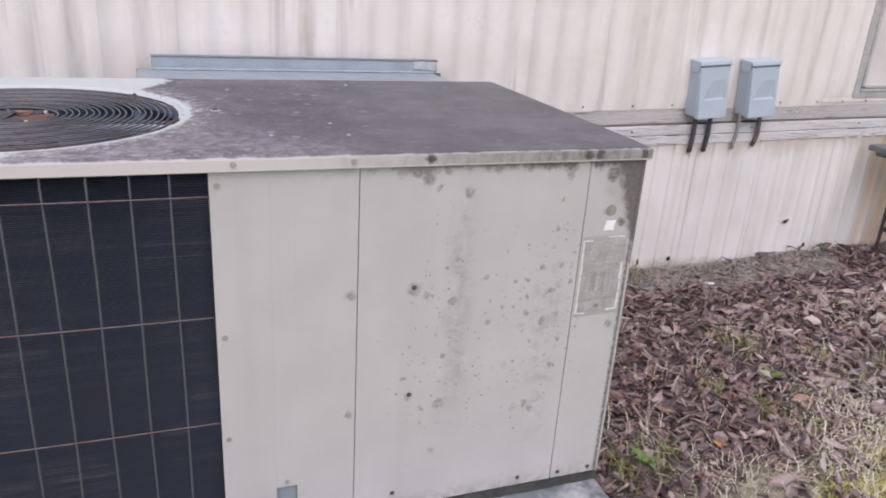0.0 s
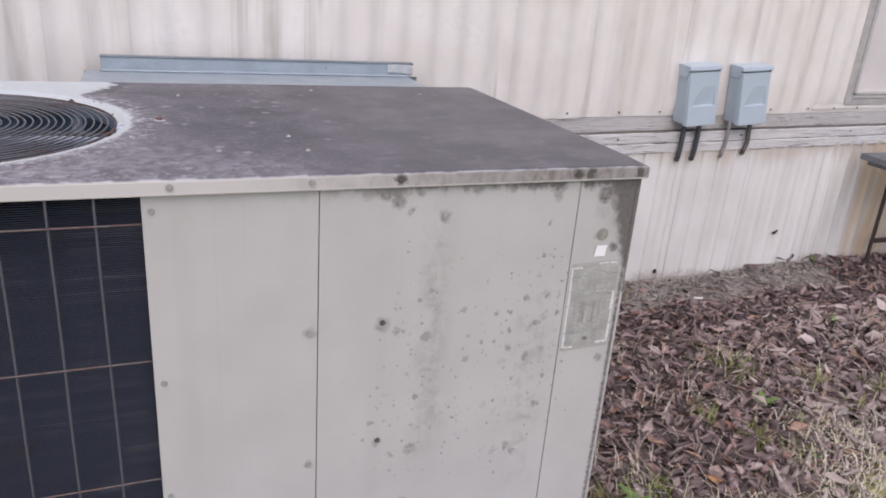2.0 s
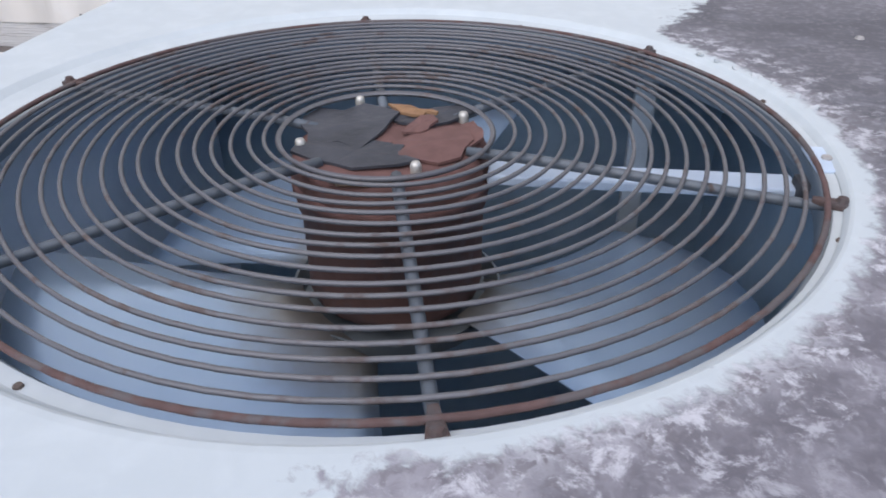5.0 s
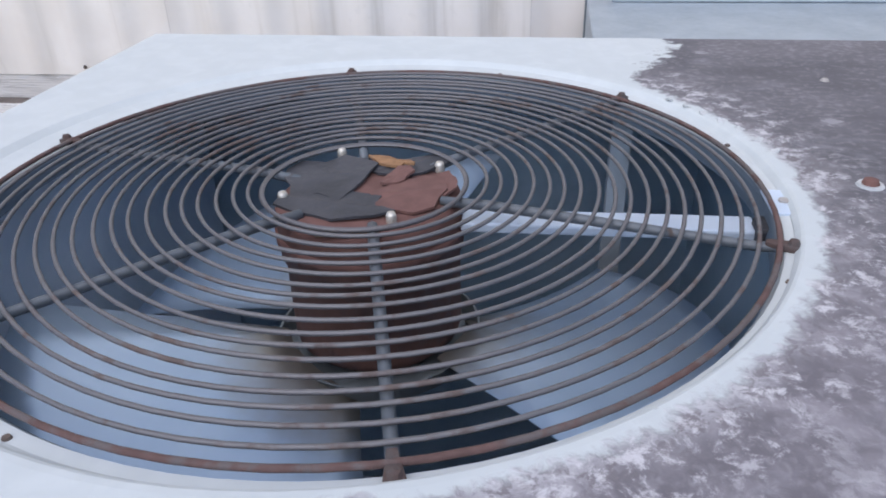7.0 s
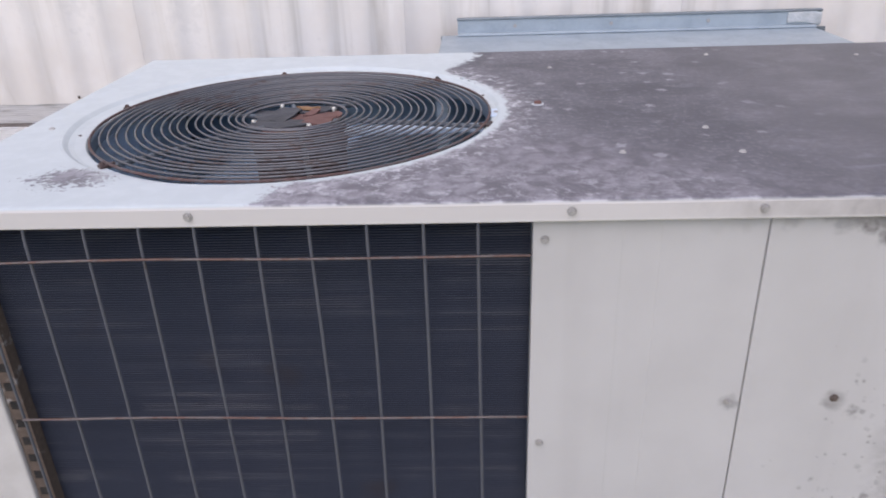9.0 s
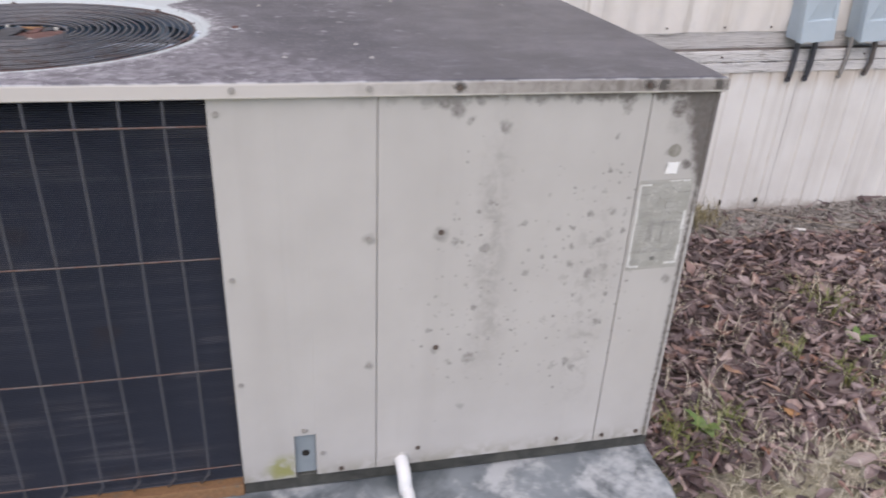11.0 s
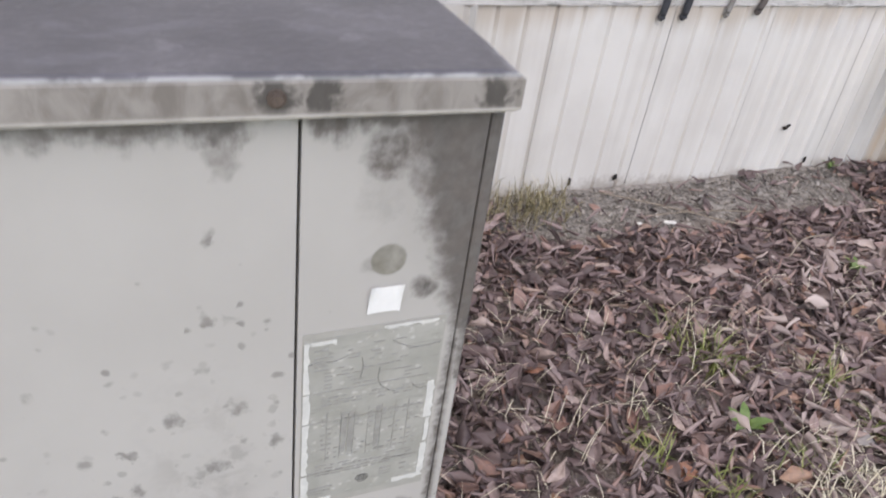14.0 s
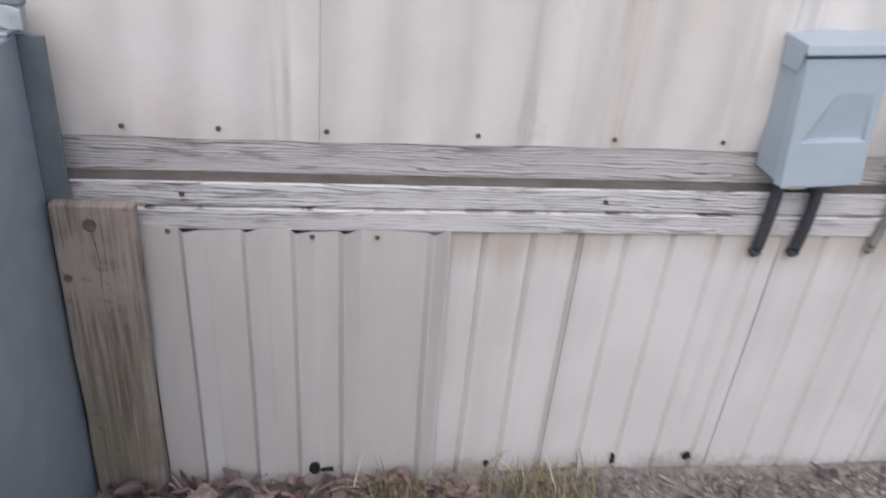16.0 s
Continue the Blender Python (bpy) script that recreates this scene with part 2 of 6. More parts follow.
    for sx, sz, r, k in ((0.5750, 0.6690, 0.0100, 0.95), (0.5435, 0.7740, 0.0180, 1.0), (0.5440, 0.7450, 0.0200, 0.26), (0.5368, 0.6935, 0.0070, 0.45), (0.4420, 0.7780, 0.0090, 0.55), (0.4415, 0.7680, 0.0050, 0.42), (0.1245, 0.7900, 0.0110, 0.85), (0.146, 0.777, 0.012, 0.8), (0.581, 0.431, 0.009, 0.6), (0.127, 0.556, 0.013, 0.5), (0.127, 0.314, 0.009, 0.4), (0.001, 0.554, 0.010, 0.45), (0.001, 0.290, 0.009, 0.4)):
        grime = m.most(grime, m.mul(m.near(xd, zd, sx, sz, r, 0.45), m.ramp(n3, 0.3, 0.7, 0.55 * k, 1.0 * k)))
    foot = m.mul(m.ramp(m.add(z, m.mul(m.add(n2, -0.5), 0.06)), 0.085, 0.035), m.ramp(n2, 0.35, 0.7))
    c = m.mix(m.mul(grime, 0.92), base, m.mix(m.ramp(n2, 0.35, 0.65), (0.058, 0.049, 0.044), (0.112, 0.095, 0.085)))
    # round olive stain with a clean rim above the sticker
    olive = m.mul(m.near(m.add(x, m.mul(m.add(n3, -0.5), 0.002)), z, 0.5468, 0.6955, 0.0124, 0.10), m.ramp(n2, 0.25, 0.6, 0.40, 0.85))
    c = m.mix(olive, c, m.mix(m.ramp(n3, 0.35, 0.65), (0.150, 0.142, 0.112), (0.235, 0.222, 0.185)))
    c = m.mix(m.mul(foot, 0.6), c, (0.20, 0.17, 0.10))
    c = m.mix(m.mul(m.near(x, z, -0.165, 0.06, 0.03, 0.6), m.ramp(n2, 0.35, 0.6)), c, (0.30, 0.30, 0.12))
    m.color(c)
    m.set("Roughness", m.ramp(grime, 0, 1, 0.45, 0.85))
    m.bump(m.add(m.noise(5, 2), m.mul(n3, 0.12), m.mul(grime, 0.25)), 0.003, 0.22)
    return m.mat


def simple(name, a, b, rough=0.6, metal=0.0, scale=20.0, bump=0.0008, stretch=None, lo=0.3, hi=0.7, spec=0.5):
    """Two tones mixed by grain at two scales."""
    m = Nodes(name, rough, metal, spec)
    v = m.stretch(*stretch) if stretch else None
    n, f = m.noise(scale, 6, vec=v, distort=0.4), m.noise(scale * 5.5, 4, vec=v)
    k = m.ramp(m.add(m.mul(n, 0.7), m.mul(f, 0.3)), lo, hi)
    m.color(m.mix(k, a, b))
    m.set("Roughness", m.ramp(f, 0.2, 0.8, max(rough - 0.1, 0.05), min(rough + 0.12, 1)))
    m.bump(m.add(n, m.mul(f, 0.5)), bump, 0.6)
    return m.mat


def rusty(name, paint, rust, amount=0.5, rough=0.6, metal=0.0, scale=40):
    m = Nodes(name, rough, metal)
    n, f = m.noise(scale, 6, distort=0.6), m.noise(scale * 4, 4)
    big = m.noise(6, 3)
    k = m.ramp(m.add(n, m.mul(f, 0.4), m.mul(big, 0.5)), 1.17 - 0.6 * amount, 1.33 - 0.6 * amount)
    m.color(m.mix(k, paint, m.mix(m.ramp(f, 0.3, 0.7), rust, tuple(c * 0.75 for c in rust))))
    m.set("Roughness", m.ramp(k, 0, 1, rough, 0.9))
    m.bump(m.add(k, f), 0.0006, 0.6)
    return m.mat


def siding_paint():
    m = Nodes("siding_aluminium_paint", 0.42)
    x = m.axis()[0]
    st = m.noise(16, 5, vec=m.stretch(1, 1, 0.05), distort=0.3)
    st2 = m.noise(22, 4, vec=m.stretch(1, 1, 0.04))
    n = m.noise(6, 5)
    f = m.noise(60, 5)
    base = m.mix(m.ramp(n, 0.3, 0.7), (0.735, 0.682, 0.628), (0.81, 0.768, 0.722))
    base = m.mix(m.mul(m.ramp(st, 0.52, 0.74), m.ramp(n, 0.25, 0.65)), base, (0.52, 0.47, 0.41))
    base = m.mix(m.mul(m.ramp(st2, 0.54, 0.74), m.ramp(x, 0.6, -0.1, 0.12, 0.60), m.ramp(x, -1.1, -0.7, 0.25, 1.0)), base, (0.42, 0.375, 0.30))
    base = m.mix(m.mul(m.ramp(m.add(n, m.mul(f, 0.6)), 0.90, 1.05), 0.10), base, (0.30, 0.28, 0.26))
    m.color(base)
    m.bump(m.add(m.noise(3.0, 2), m.mul(f, 0.05)), 0.006, 0.25)
    return m.mat


def skirt_paint():
    m = Nodes("skirting_paint", 0.5)
    x, y, z = m.axis()
    st, n, f = m.noise(12, 4, vec=m.stretch(1, 1, 0.06)), m.noise(5, 5), m.noise(70, 5)
    base = m.mix(m.ramp(n, 0.3, 0.7), (0.71, 0.685, 0.65), (0.78, 0.76, 0.725))
    base = m.mix(m.mul(m.ramp(st, 0.45, 0.7), 0.3), base, (0.50, 0.455, 0.40))
    tan = m.ramp(m.add(x, m.mul(m.add(st, -0.5), 0.6)), 2.72, 3.04)
    base = m.mix(m.mul(tan, m.ramp(m.noise(34, 4, vec=m.stretch(1, 1, 0.05)), 0.36, 0.60, 0.35, 1.0)), base, (0.72, 0.54, 0.36))
    mud = m.mul(m.ramp(m.add(z, m.mul(m.add(n, -0.5), 0.10), m.mul(m.add(f, -0.5), 0.05)), 0.005, -0.04), 0.55)
    base = m.mix(mud, base, (0.25, 0.20, 0.155))
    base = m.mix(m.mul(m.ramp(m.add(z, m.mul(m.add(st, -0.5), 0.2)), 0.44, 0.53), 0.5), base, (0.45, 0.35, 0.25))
    m.color(base)
    m.bump(m.add(n, m.mul(f, 0.1)), 0.003, 0.25)
    return m.mat


def old_wood(name, pale, dark, along="x", lines=150.0, cover=0.5):
    """Weathered board: dark grain lines open in pale flaking paint and bend round knots."""
    m = Nodes(name, 0.8)
    x, y, z = m.axis()
    u, v = (x, z) if along == "x" else (z, x)
    slow = m.noise(1.0, 3, vec=m.vec(m.mul(u, 3.2), y, m.mul(v, 24.0)))
    quick = m.noise(1.0, 4, vec=m.vec(m.mul(u, 11.0), y, m.mul(v, 90.0)))
    hair = m.noise(1.0, 5, vec=m.vec(m.mul(u, 26.0), y, m.mul(v, 900.0)))
    spot, _ = m.cells(1.0, vec=m.vec(m.mul(u, 2.6), 0.0, m.mul(v, 17.0)))
    knot = m.ramp(spot, 0.34, 0.02)
    phase = m.add(m.mul(v, lines), m.mul(slow, 5.0), m.mul(quick, 1.3), m.mul(knot, knot, 3.4))
    wave = m.math("SINE", m.mul(phase, 2 * math.pi))
    open_ = m.ramp(m.add(slow, m.mul(quick, 0.6)), 0.62, 1.02, 0.35, 1.0)
    line = m.mul(m.ramp(m.add(wave, m.mul(m.add(hair, -0.5), 1.2)), 0.62, 1.0), open_, m.ramp(x, -0.6, 0.3, 0.45, 1.0))
    worn = m.mul(m.ramp(m.add(quick, m.mul(hair, 0.5), m.mul(slow, 0.4)), 1.10 - 0.35 * cover, 1.30 - 0.35 * cover), 0.55)
    eye = m.ramp(spot, 0.060, 0.030, 0.0, 0.8)
    k = m.most(line, worn, eye)
    c = m.mix(m.ramp(hair, 0.3, 0.7), pale, tuple(q * 0.86 for q in pale))
    m.color(m.mix(k, c, dark))
    m.bump(m.math("SUBTRACT", 1.0, k), 0.003, 0.8)
    return m.mat


def post_timber():
    """Greying timber with brown heartwood, green film low down and soft upright grain."""
    m = Nodes("post_weathered_timber", 0.85)
    x, y, z = m.axis()
    g = m.noise(1.0, 6, vec=m.vec(m.mul(x, 120.0), y, m.mul(z, 5.0)), distort=0.5)
    w = m.noise(1.0, 4, vec=m.vec(m.mul(x, 30.0), y, m.mul(z, 2.5)))
    b, f = m.noise(9, 5), m.noise(60, 5)
    c = m.mix(m.ramp(m.add(m.mul(g, 0.6), m.mul(w, 0.4)), 0.36, 0.62), (0.170, 0.134, 0.108), (0.385, 0.325, 0.275))
    c = m.mix(m.mul(m.ramp(m.add(b, m.mul(g, 0.3)), 0.56, 0.74), m.ramp(z, 0.25, 0.45, 0.25, 0.8)), c, (0.44, 0.36, 0.32))
    c = m.mix(m.mul(m.ramp(b, 0.36, 0.56), m.ramp(z, 0.46, 0.12, 0.15, 0.55)), c, (0.185, 0.155, 0.090))
    c = m.mix(m.ramp(m.add(f, m.mul(b, 0.5)), 0.86, 1.02, 0.0, 0.45), c, (0.09, 0.07, 0.058))
    m.color(c)
    m.bump(m.add(g, m.mul(f, 0.3)), 0.002, 0.7)
    return m.mat


def leaf_paint():
    m = Nodes("dry_leaf", 0.52)
    r = m.island()
    f = m.noise(90, 4)
    n = m.node("ShaderNodeValToRGB")
    stops = ((0.0, (0.062, 0.042, 0.042)), (0.28, (0.138, 0.094, 0.092)), (0.52, (0.238, 0.171, 0.166)), (0.78, (0.375, 0.288, 0.275)), (0.90, (0.30, 0.168, 0.132)), (0.96, (0.52, 0.42, 0.38)), (1.0, (0.36, 0.20, 0.12)))
    e = n.color_ramp.elements
    while len(e) < len(stops):
        e.new(0.5)
    for el, (p, c) in zip(e, stops):
        el.position, el.color = p, (*c, 1)
    m.put(n.inputs[0], r)
    m.color(m.mix(m.ramp(f, 0.35, 0.7, 0, 0.45), n.outputs[0], (0.13, 0.10, 0.095)))
    m.bump(f, 0.0012, 0.5)
    return m.mat


def blade_paint(name, a, b, rough=0.55):
    m = Nodes(name, rough)
    m.color(m.mix(m.island(), a, b))
    return m.mat


def soil():
    m = Nodes("soil", 0.95)
    y = m.axis()[1]
    n, f, g = m.noise(4, 6), m.noise(40, 6), m.noise(160, 4)
    c = m.mix(m.ramp(f, 0.3, 0.7), (0.14, 0.112, 0.098), (0.30, 0.25, 0.22))
    c = m.mix(m.ramp(g, 0.55, 0.7, 0, 0.5), c, (0.44, 0.39, 0.35))
    bare = m.ramp(m.add(y, m.mul(m.add(n, -0.5), 0.3)), 0.98, 1.12)
    c = m.mix(m.mul(bare, 0.8), c, m.mix(m.ramp(f, 0.3, 0.7), (0.20, 0.185, 0.17), (0.40, 0.375, 0.345)))
    # turf spreads away from the house
    turf = m.mul(m.ramp(m.add(y, m.mul(m.add(n, -0.5), 0.9)), 0.15, -0.25), m.ramp(m.add(n, m.mul(f, 0.4)), 0.5, 0.75, 0.35, 1))
    c = m.mix(turf, c, m.mix(m.ramp(f, 0.35, 0.65), (0.32, 0.305, 0.17), (0.62, 0.58, 0.44)))
    green = m.ramp(m.add(m.noise(2.2, 5), m.mul(f, 0.25)), 0.60, 0.74, 0.0, 0.75)
    c = m.mix(m.mul(turf, green), c, m.mix(m.ramp(g, 0.35, 0.65), (0.15, 0.165, 0.045), (0.33, 0.33, 0.12)))
    m.color(c)
    m.bump(m.add(f, m.mul(g, 0.5)), 0.012, 0.9)
    return m.mat


def mossy(name, lo=0.50):
    """Grey stone under moss; a higher lo leaves more stone bare."""
    m = Nodes(name, 0.9)
    n, f = m.noise(5.5, 5), m.noise(60, 6)
    z = m.axis(m.node("ShaderNodeNewGeometry").outputs["Normal"])[2]
    k = m.mul(m.ramp(m.add(n, m.mul(f, 0.25)), lo, lo + 0.12), m.ramp(z, -0.1, 0.5))
    stone = m.mix(m.ramp(f, 0.3, 0.7), (0.13, 0.135, 0.13), (0.27, 0.275, 0.26))
    moss = m.mix(m.ramp(f, 0.35, 0.65), (0.080, 0.088, 0.022), (0.185, 0.180, 0.055))
    m.color(m.mix(k, stone, moss))
    m.bump(m.add(f, m.mul(k, 0.8)), 0.008, 0.9)
    return m.mat


def concrete():
    m = Nodes("wet_concrete", 0.5)
    n, f, g = m.noise(8, 6, distort=0.6), m.noise(50, 6), m.noise(5.5, 6, distort=0.8)
    c = m.mix(m.ramp(n, 0.35, 0.65), (0.085, 0.10, 0.108), (0.22, 0.245, 0.26))
    c = m.mix(m.ramp(m.add(g, m.mul(f, 0.3)), 0.64, 0.86, 0.0, 0.85), c, (0.52, 0.535, 0.54))
    m.color(c)
    m.set("Roughness", m.ramp(n, 0.3, 0.7, 0.25, 0.7))
    m.bump(m.add(f, n), 0.003, 0.6)
    return m.mat


def coil_fins():
    """Dark fin stack crossed by tube rows; shade between fins and glints of combed fins are coloured in."""
    m = Nodes("coil_fins", 0.5, 0.3)
    z = m.axis()[2]
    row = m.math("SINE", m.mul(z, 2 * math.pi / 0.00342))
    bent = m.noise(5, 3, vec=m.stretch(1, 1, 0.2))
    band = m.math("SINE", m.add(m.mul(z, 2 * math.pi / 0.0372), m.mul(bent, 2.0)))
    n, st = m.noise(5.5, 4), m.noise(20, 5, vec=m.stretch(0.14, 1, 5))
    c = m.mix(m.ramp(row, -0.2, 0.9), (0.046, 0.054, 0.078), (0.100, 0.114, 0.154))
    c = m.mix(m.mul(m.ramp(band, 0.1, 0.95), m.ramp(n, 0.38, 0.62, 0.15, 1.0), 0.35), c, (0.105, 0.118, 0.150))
    c = m.mix(m.mul(m.ramp(st, 0.46, 0.66), m.ramp(n, 0.45, 0.58), m.ramp(row, -0.4, 0.9), 0.9), c, (0.24, 0.24, 0.265))
    c = m.mix(m.mul(m.ramp(m.noise(8, 5), 0.60, 0.75), 0.45), c, (0.085, 0.068, 0.062))
    m.color(c)
    m.bump(m.add(row, m.mul(band, 0.5)), 0.0012, 0.8)
    return m.mat


def label_paint():
    m = Nodes("label_film_weathered", 0.45)
    n, f = m.noise(30, 6), m.noise(130, 5, vec=m.stretch(0.25, 1, 1.4), distort=1.0)
    c = m.mix(m.ramp(n, 0.35, 0.65), (0.345, 0.342, 0.315), (0.42, 0.415, 0.39))
    c = m.mix(m.ramp(f, 0.56, 0.72, 0, 0.45), c, (0.235, 0.23, 0.21))
    dist, col = m.cells(170, vec=m.stretch(1, 1, 1.35))
    pick = m.axis(col)
    fleck = m.mul(m.ramp(m.add(dist, m.mul(m.add(m.noise(300, 3), -0.5), 1.3)), 0.50, 0.22), m.ramp(m.add(pick[0], m.mul(n, 0.7)), 0.98, 1.06))
    c = m.mix(m.mul(fleck, m.ramp(n, 0.4, 0.62, 0.1, 0.6)), c, (0.62, 0.615, 0.59))
    m.color(c)
    m.bump(m.add(f, fleck), 0.0005, 0.5)
    return m.mat


def blade_metal():
    """Bare aluminium, stained brown towards the hub."""
    m = Nodes("fan_blade_stained", 0.40, 0.7)
    x, y = m.axis()[:2]
    n, f = m.noise(7, 5), m.noise(45, 5)
    dx, dy = m.math("SUBTRACT", x, FAN[0]), m.math("SUBTRACT", y, FAN[1])
    r = m.math("SQRT", m.add(m.mul(dx, dx), m.mul(dy, dy)))
    c = m.mix(m.ramp(n, 0.3, 0.7), (0.45, 0.60, 0.78), (0.56, 0.70, 0.86))
    c = m.mix(m.ramp(m.add(r, m.mul(m.add(n, -0.5), 0.12), m.mul(m.add(f, -0.5), 0.03)), 0.16, 0.075, 0.0, 0.8), c, (0.30, 0.235, 0.14))
    m.color(c)
    m.bump(f, 0.0004, 0.4)
    return m.mat


LID, PANEL = lid_paint(), panel_paint()
BLADE_STAINED = blade_metal()
CREAM = simple("cream_enamel", (0.48, 0.455, 0.43), (0.56, 0.535, 0.51), 0.5, scale=12, bump=0.0006)
CAVITY = simple("inner_sheet_steel", (0.56, 0.66, 0.77), (0.66, 0.75, 0.84), 0.4, 0.0, 14)
COIL = coil_fins()
INNER = simple("inner_slate_sheet", (0.22, 0.33, 0.44), (0.31, 0.43, 0.54), 0.45, 0.1, 9)
WIRE = rusty("guard_wire_slate", (0.098, 0.101, 0.116), (0.115, 0.09, 0.082), 0.12, 0.5, 0.2)
WIRE_RUST = rusty("guard_wire_rust", (0.145, 0.120, 0.115), (0.17, 0.105, 0.090), 0.5, 0.7)
RING = rusty("grille_ring_steel", (0.138, 0.135, 0.142), (0.165, 0.130, 0.120), 0.30, 0.5, 0.3, 25)
RING_RUST = rusty("grille_ring_rust", (0.110, 0.092, 0.090), (0.135, 0.080, 0.072), 0.5, 0.7, 0.1, 25)
SPOKE = rusty("grille_spoke_slate", (0.120, 0.138, 0.156), (0.13, 0.095, 0.08), 0.15, 0.55, 0.2)
FOOT = rusty("rusted_foot", (0.075, 0.062, 0.060), (0.095, 0.062, 0.055), 0.5, 0.8)
MOTOR = rusty("motor_shell_rust", (0.095, 0.058, 0.054), (0.150, 0.078, 0.064), 0.6, 0.7, 0.1, 18)
MOTOR_TOP = rusty("motor_cap_rust", (0.085, 0.050, 0.046), (0.165, 0.084, 0.072), 0.85, 0.85, 0.0, 18)
TAR = simple("peeled_black_coating", (0.024, 0.026, 0.032), (0.060, 0.062, 0.072), 0.6, 0.0, 30, 0.002)
BLADE = simple("fan_blade_aluminium", (0.46, 0.56, 0.69), (0.60, 0.69, 0.79), 0.40, 0.2, 7, 0.0006)
BRASS = simple("dull_nut", (0.42, 0.40, 0.35), (0.58, 0.555, 0.50), 0.4, 0.5, 60)
STEEL = simple("zinc_screw", (0.30, 0.285, 0.27), (0.45, 0.43, 0.41), 0.5, 0.3, 80)
SCREW_DARK = simple("rusted_screw", (0.075, 0.058, 0.050), (0.15, 0.115, 0.095), 0.8, 0.1, 80)
GALV = simple("galvanised_steel", (0.31, 0.36, 0.40), (0.39, 0.445, 0.485), 0.42, 0.35, 16, 0.0006)
GALV_DARK = simple("galvanised_steel_dull", (0.15, 0.175, 0.19), (0.22, 0.25, 0.27), 0.5, 0.4, 12, 0.0006)
CAULK = simple("white_sealant", (0.36, 0.385, 0.395), (0.54, 0.55, 0.55), 0.6, 0, 40, 0.003)
PVC = simple("white_pvc", (0.74, 0.74, 0.73), (0.80, 0.80, 0.80), 0.35, 0, 25, 0.0002)
PVC_DIRTY = simple("pvc_collar_grimy", (0.30, 0.29, 0.27), (0.55, 0.54, 0.52), 0.5, 0, 60)
RAIL = simple("base_rail_dark", (0.035, 0.036, 0.034), (0.085, 0.085, 0.075), 0.7, 0.1, 30, 0.001)
SILL = rusty("base_pan_rust", (0.16, 0.128, 0.095), (0.29, 0.16, 0.08), 0.7, 0.85)
COIL_END = rusty("coil_end_plate_grimy", (0.30, 0.28, 0.27), (0.13, 0.095, 0.075), 0.75, 0.7, 0.1, 30)
SIDING, SKIRT = siding_paint(), skirt_paint()
# beige sheet's own tone, with the unit's shade on it worked into the colour
SKIRT_BEIGE = simple("skirting_paint_beige", (0.57, 0.538, 0.50), (0.65, 0.62, 0.58), 0.5, 0, 7, 0.001, (1, 1, 0.2))
BOARD = old_wood("trim_board_flaking_paint", (0.76, 0.74, 0.72), (0.105, 0.092, 0.082), "x", 180.0, 0.15)
BOARD_UP = old_wood("trim_board_grey", (0.63, 0.605, 0.585), (0.15, 0.132, 0.12), "x", 185.0, 0.15)
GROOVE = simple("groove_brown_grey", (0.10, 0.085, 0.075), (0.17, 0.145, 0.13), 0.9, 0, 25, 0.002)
POST = post_timber()
KNOT = simple("knot_wood_brown", (0.11, 0.082, 0.064), (0.20, 0.155, 0.122), 0.85, 0, 60, 0.001)
BOX = simple("disconnect_grey_enamel", (0.40, 0.475, 0.525), (0.445, 0.52, 0.57), 0.38, 0.0, 8, 0.0003)
CABLE = simple("black_conduit", (0.040, 0.042, 0.050), (0.075, 0.077, 0.088), 0.5, 0, 40, 0.0004)
CABLE_GREY = simple("grey_conduit", (0.20, 0.19, 0.18), (0.30, 0.285, 0.27), 0.6, 0, 40, 0.0004)
CABLE_BROWN = simple("brown_conduit", (0.09, 0.075, 0.068), (0.15, 0.13, 0.12), 0.6, 0, 40, 0.0004)
ALU = simple("window_aluminium", (0.40, 0.385, 0.37), (0.54, 0.52, 0.50), 0.45, 0.25, 22, 0.0006)
PANE = simple("boarded_pane_cream", (0.60, 0.56, 0.53), (0.67, 0.63, 0.60), 0.45, 0, 3, 0.0006)
BENCH = simple("bench_top_slate", (0.10, 0.108, 0.115), (0.19, 0.20, 0.205), 0.5, 0.1, 18, 0.0015)
BENCH_LEG = simple("bench_leg_brown", (0.05, 0.036, 0.032), (0.095, 0.07, 0.062), 0.6, 0.2, 30)
HOLE = simple("torn_hole_black", (0.008, 0.007, 0.007), (0.03, 0.025, 0.022), 0.9, 0, 60)
LABEL = label_paint()
LABEL_GREY = simple("label_backing_grey", (0.36, 0.35, 0.325), (0.42, 0.41, 0.385), 0.5, 0, 50, 0.0003)
INK_DARK = simple("dark_print", (0.12, 0.12, 0.115), (0.20, 0.20, 0.19), 0.6, 0, 90)
LABEL_EDGE = simple("label_border", (0.58, 0.58, 0.565), (0.72, 0.72, 0.70), 0.45, 0, 60, 0.0003)
INK = simple("faded_print", (0.27, 0.265, 0.25), (0.38, 0.375, 0.355), 0.6, 0, 90)
WHITE = simple("white_paper", (0.82, 0.82, 0.82), (0.88, 0.88, 0.88), 0.5, 0, 40, 0.0003)
LEAF = leaf_paint()
LIT_LEAF = blade_paint("leaf_lit_pale", (0.24, 0.178, 0.165), (0.52, 0.43, 0.395), 0.55)
CRUMB = blade_paint("leaf_crumb_grey", (0.15, 0.13, 0.118), (0.42, 0.385, 0.35), 0.9)
TAN_LEAF = simple("ochre_leaf", (0.34, 0.17, 0.065), (0.46, 0.26, 0.12), 0.6, 0, 60, 0.001)
PINK_LEAF = simple("pink_tan_leaf", (0.42, 0.25, 0.19), (0.58, 0.40, 0.32), 0.6, 0, 60, 0.001)
RUST_LEAF = simple("rust_brown_leaf", (0.17, 0.075, 0.045), (0.32, 0.155, 0.10), 0.6, 0, 60, 0.001)
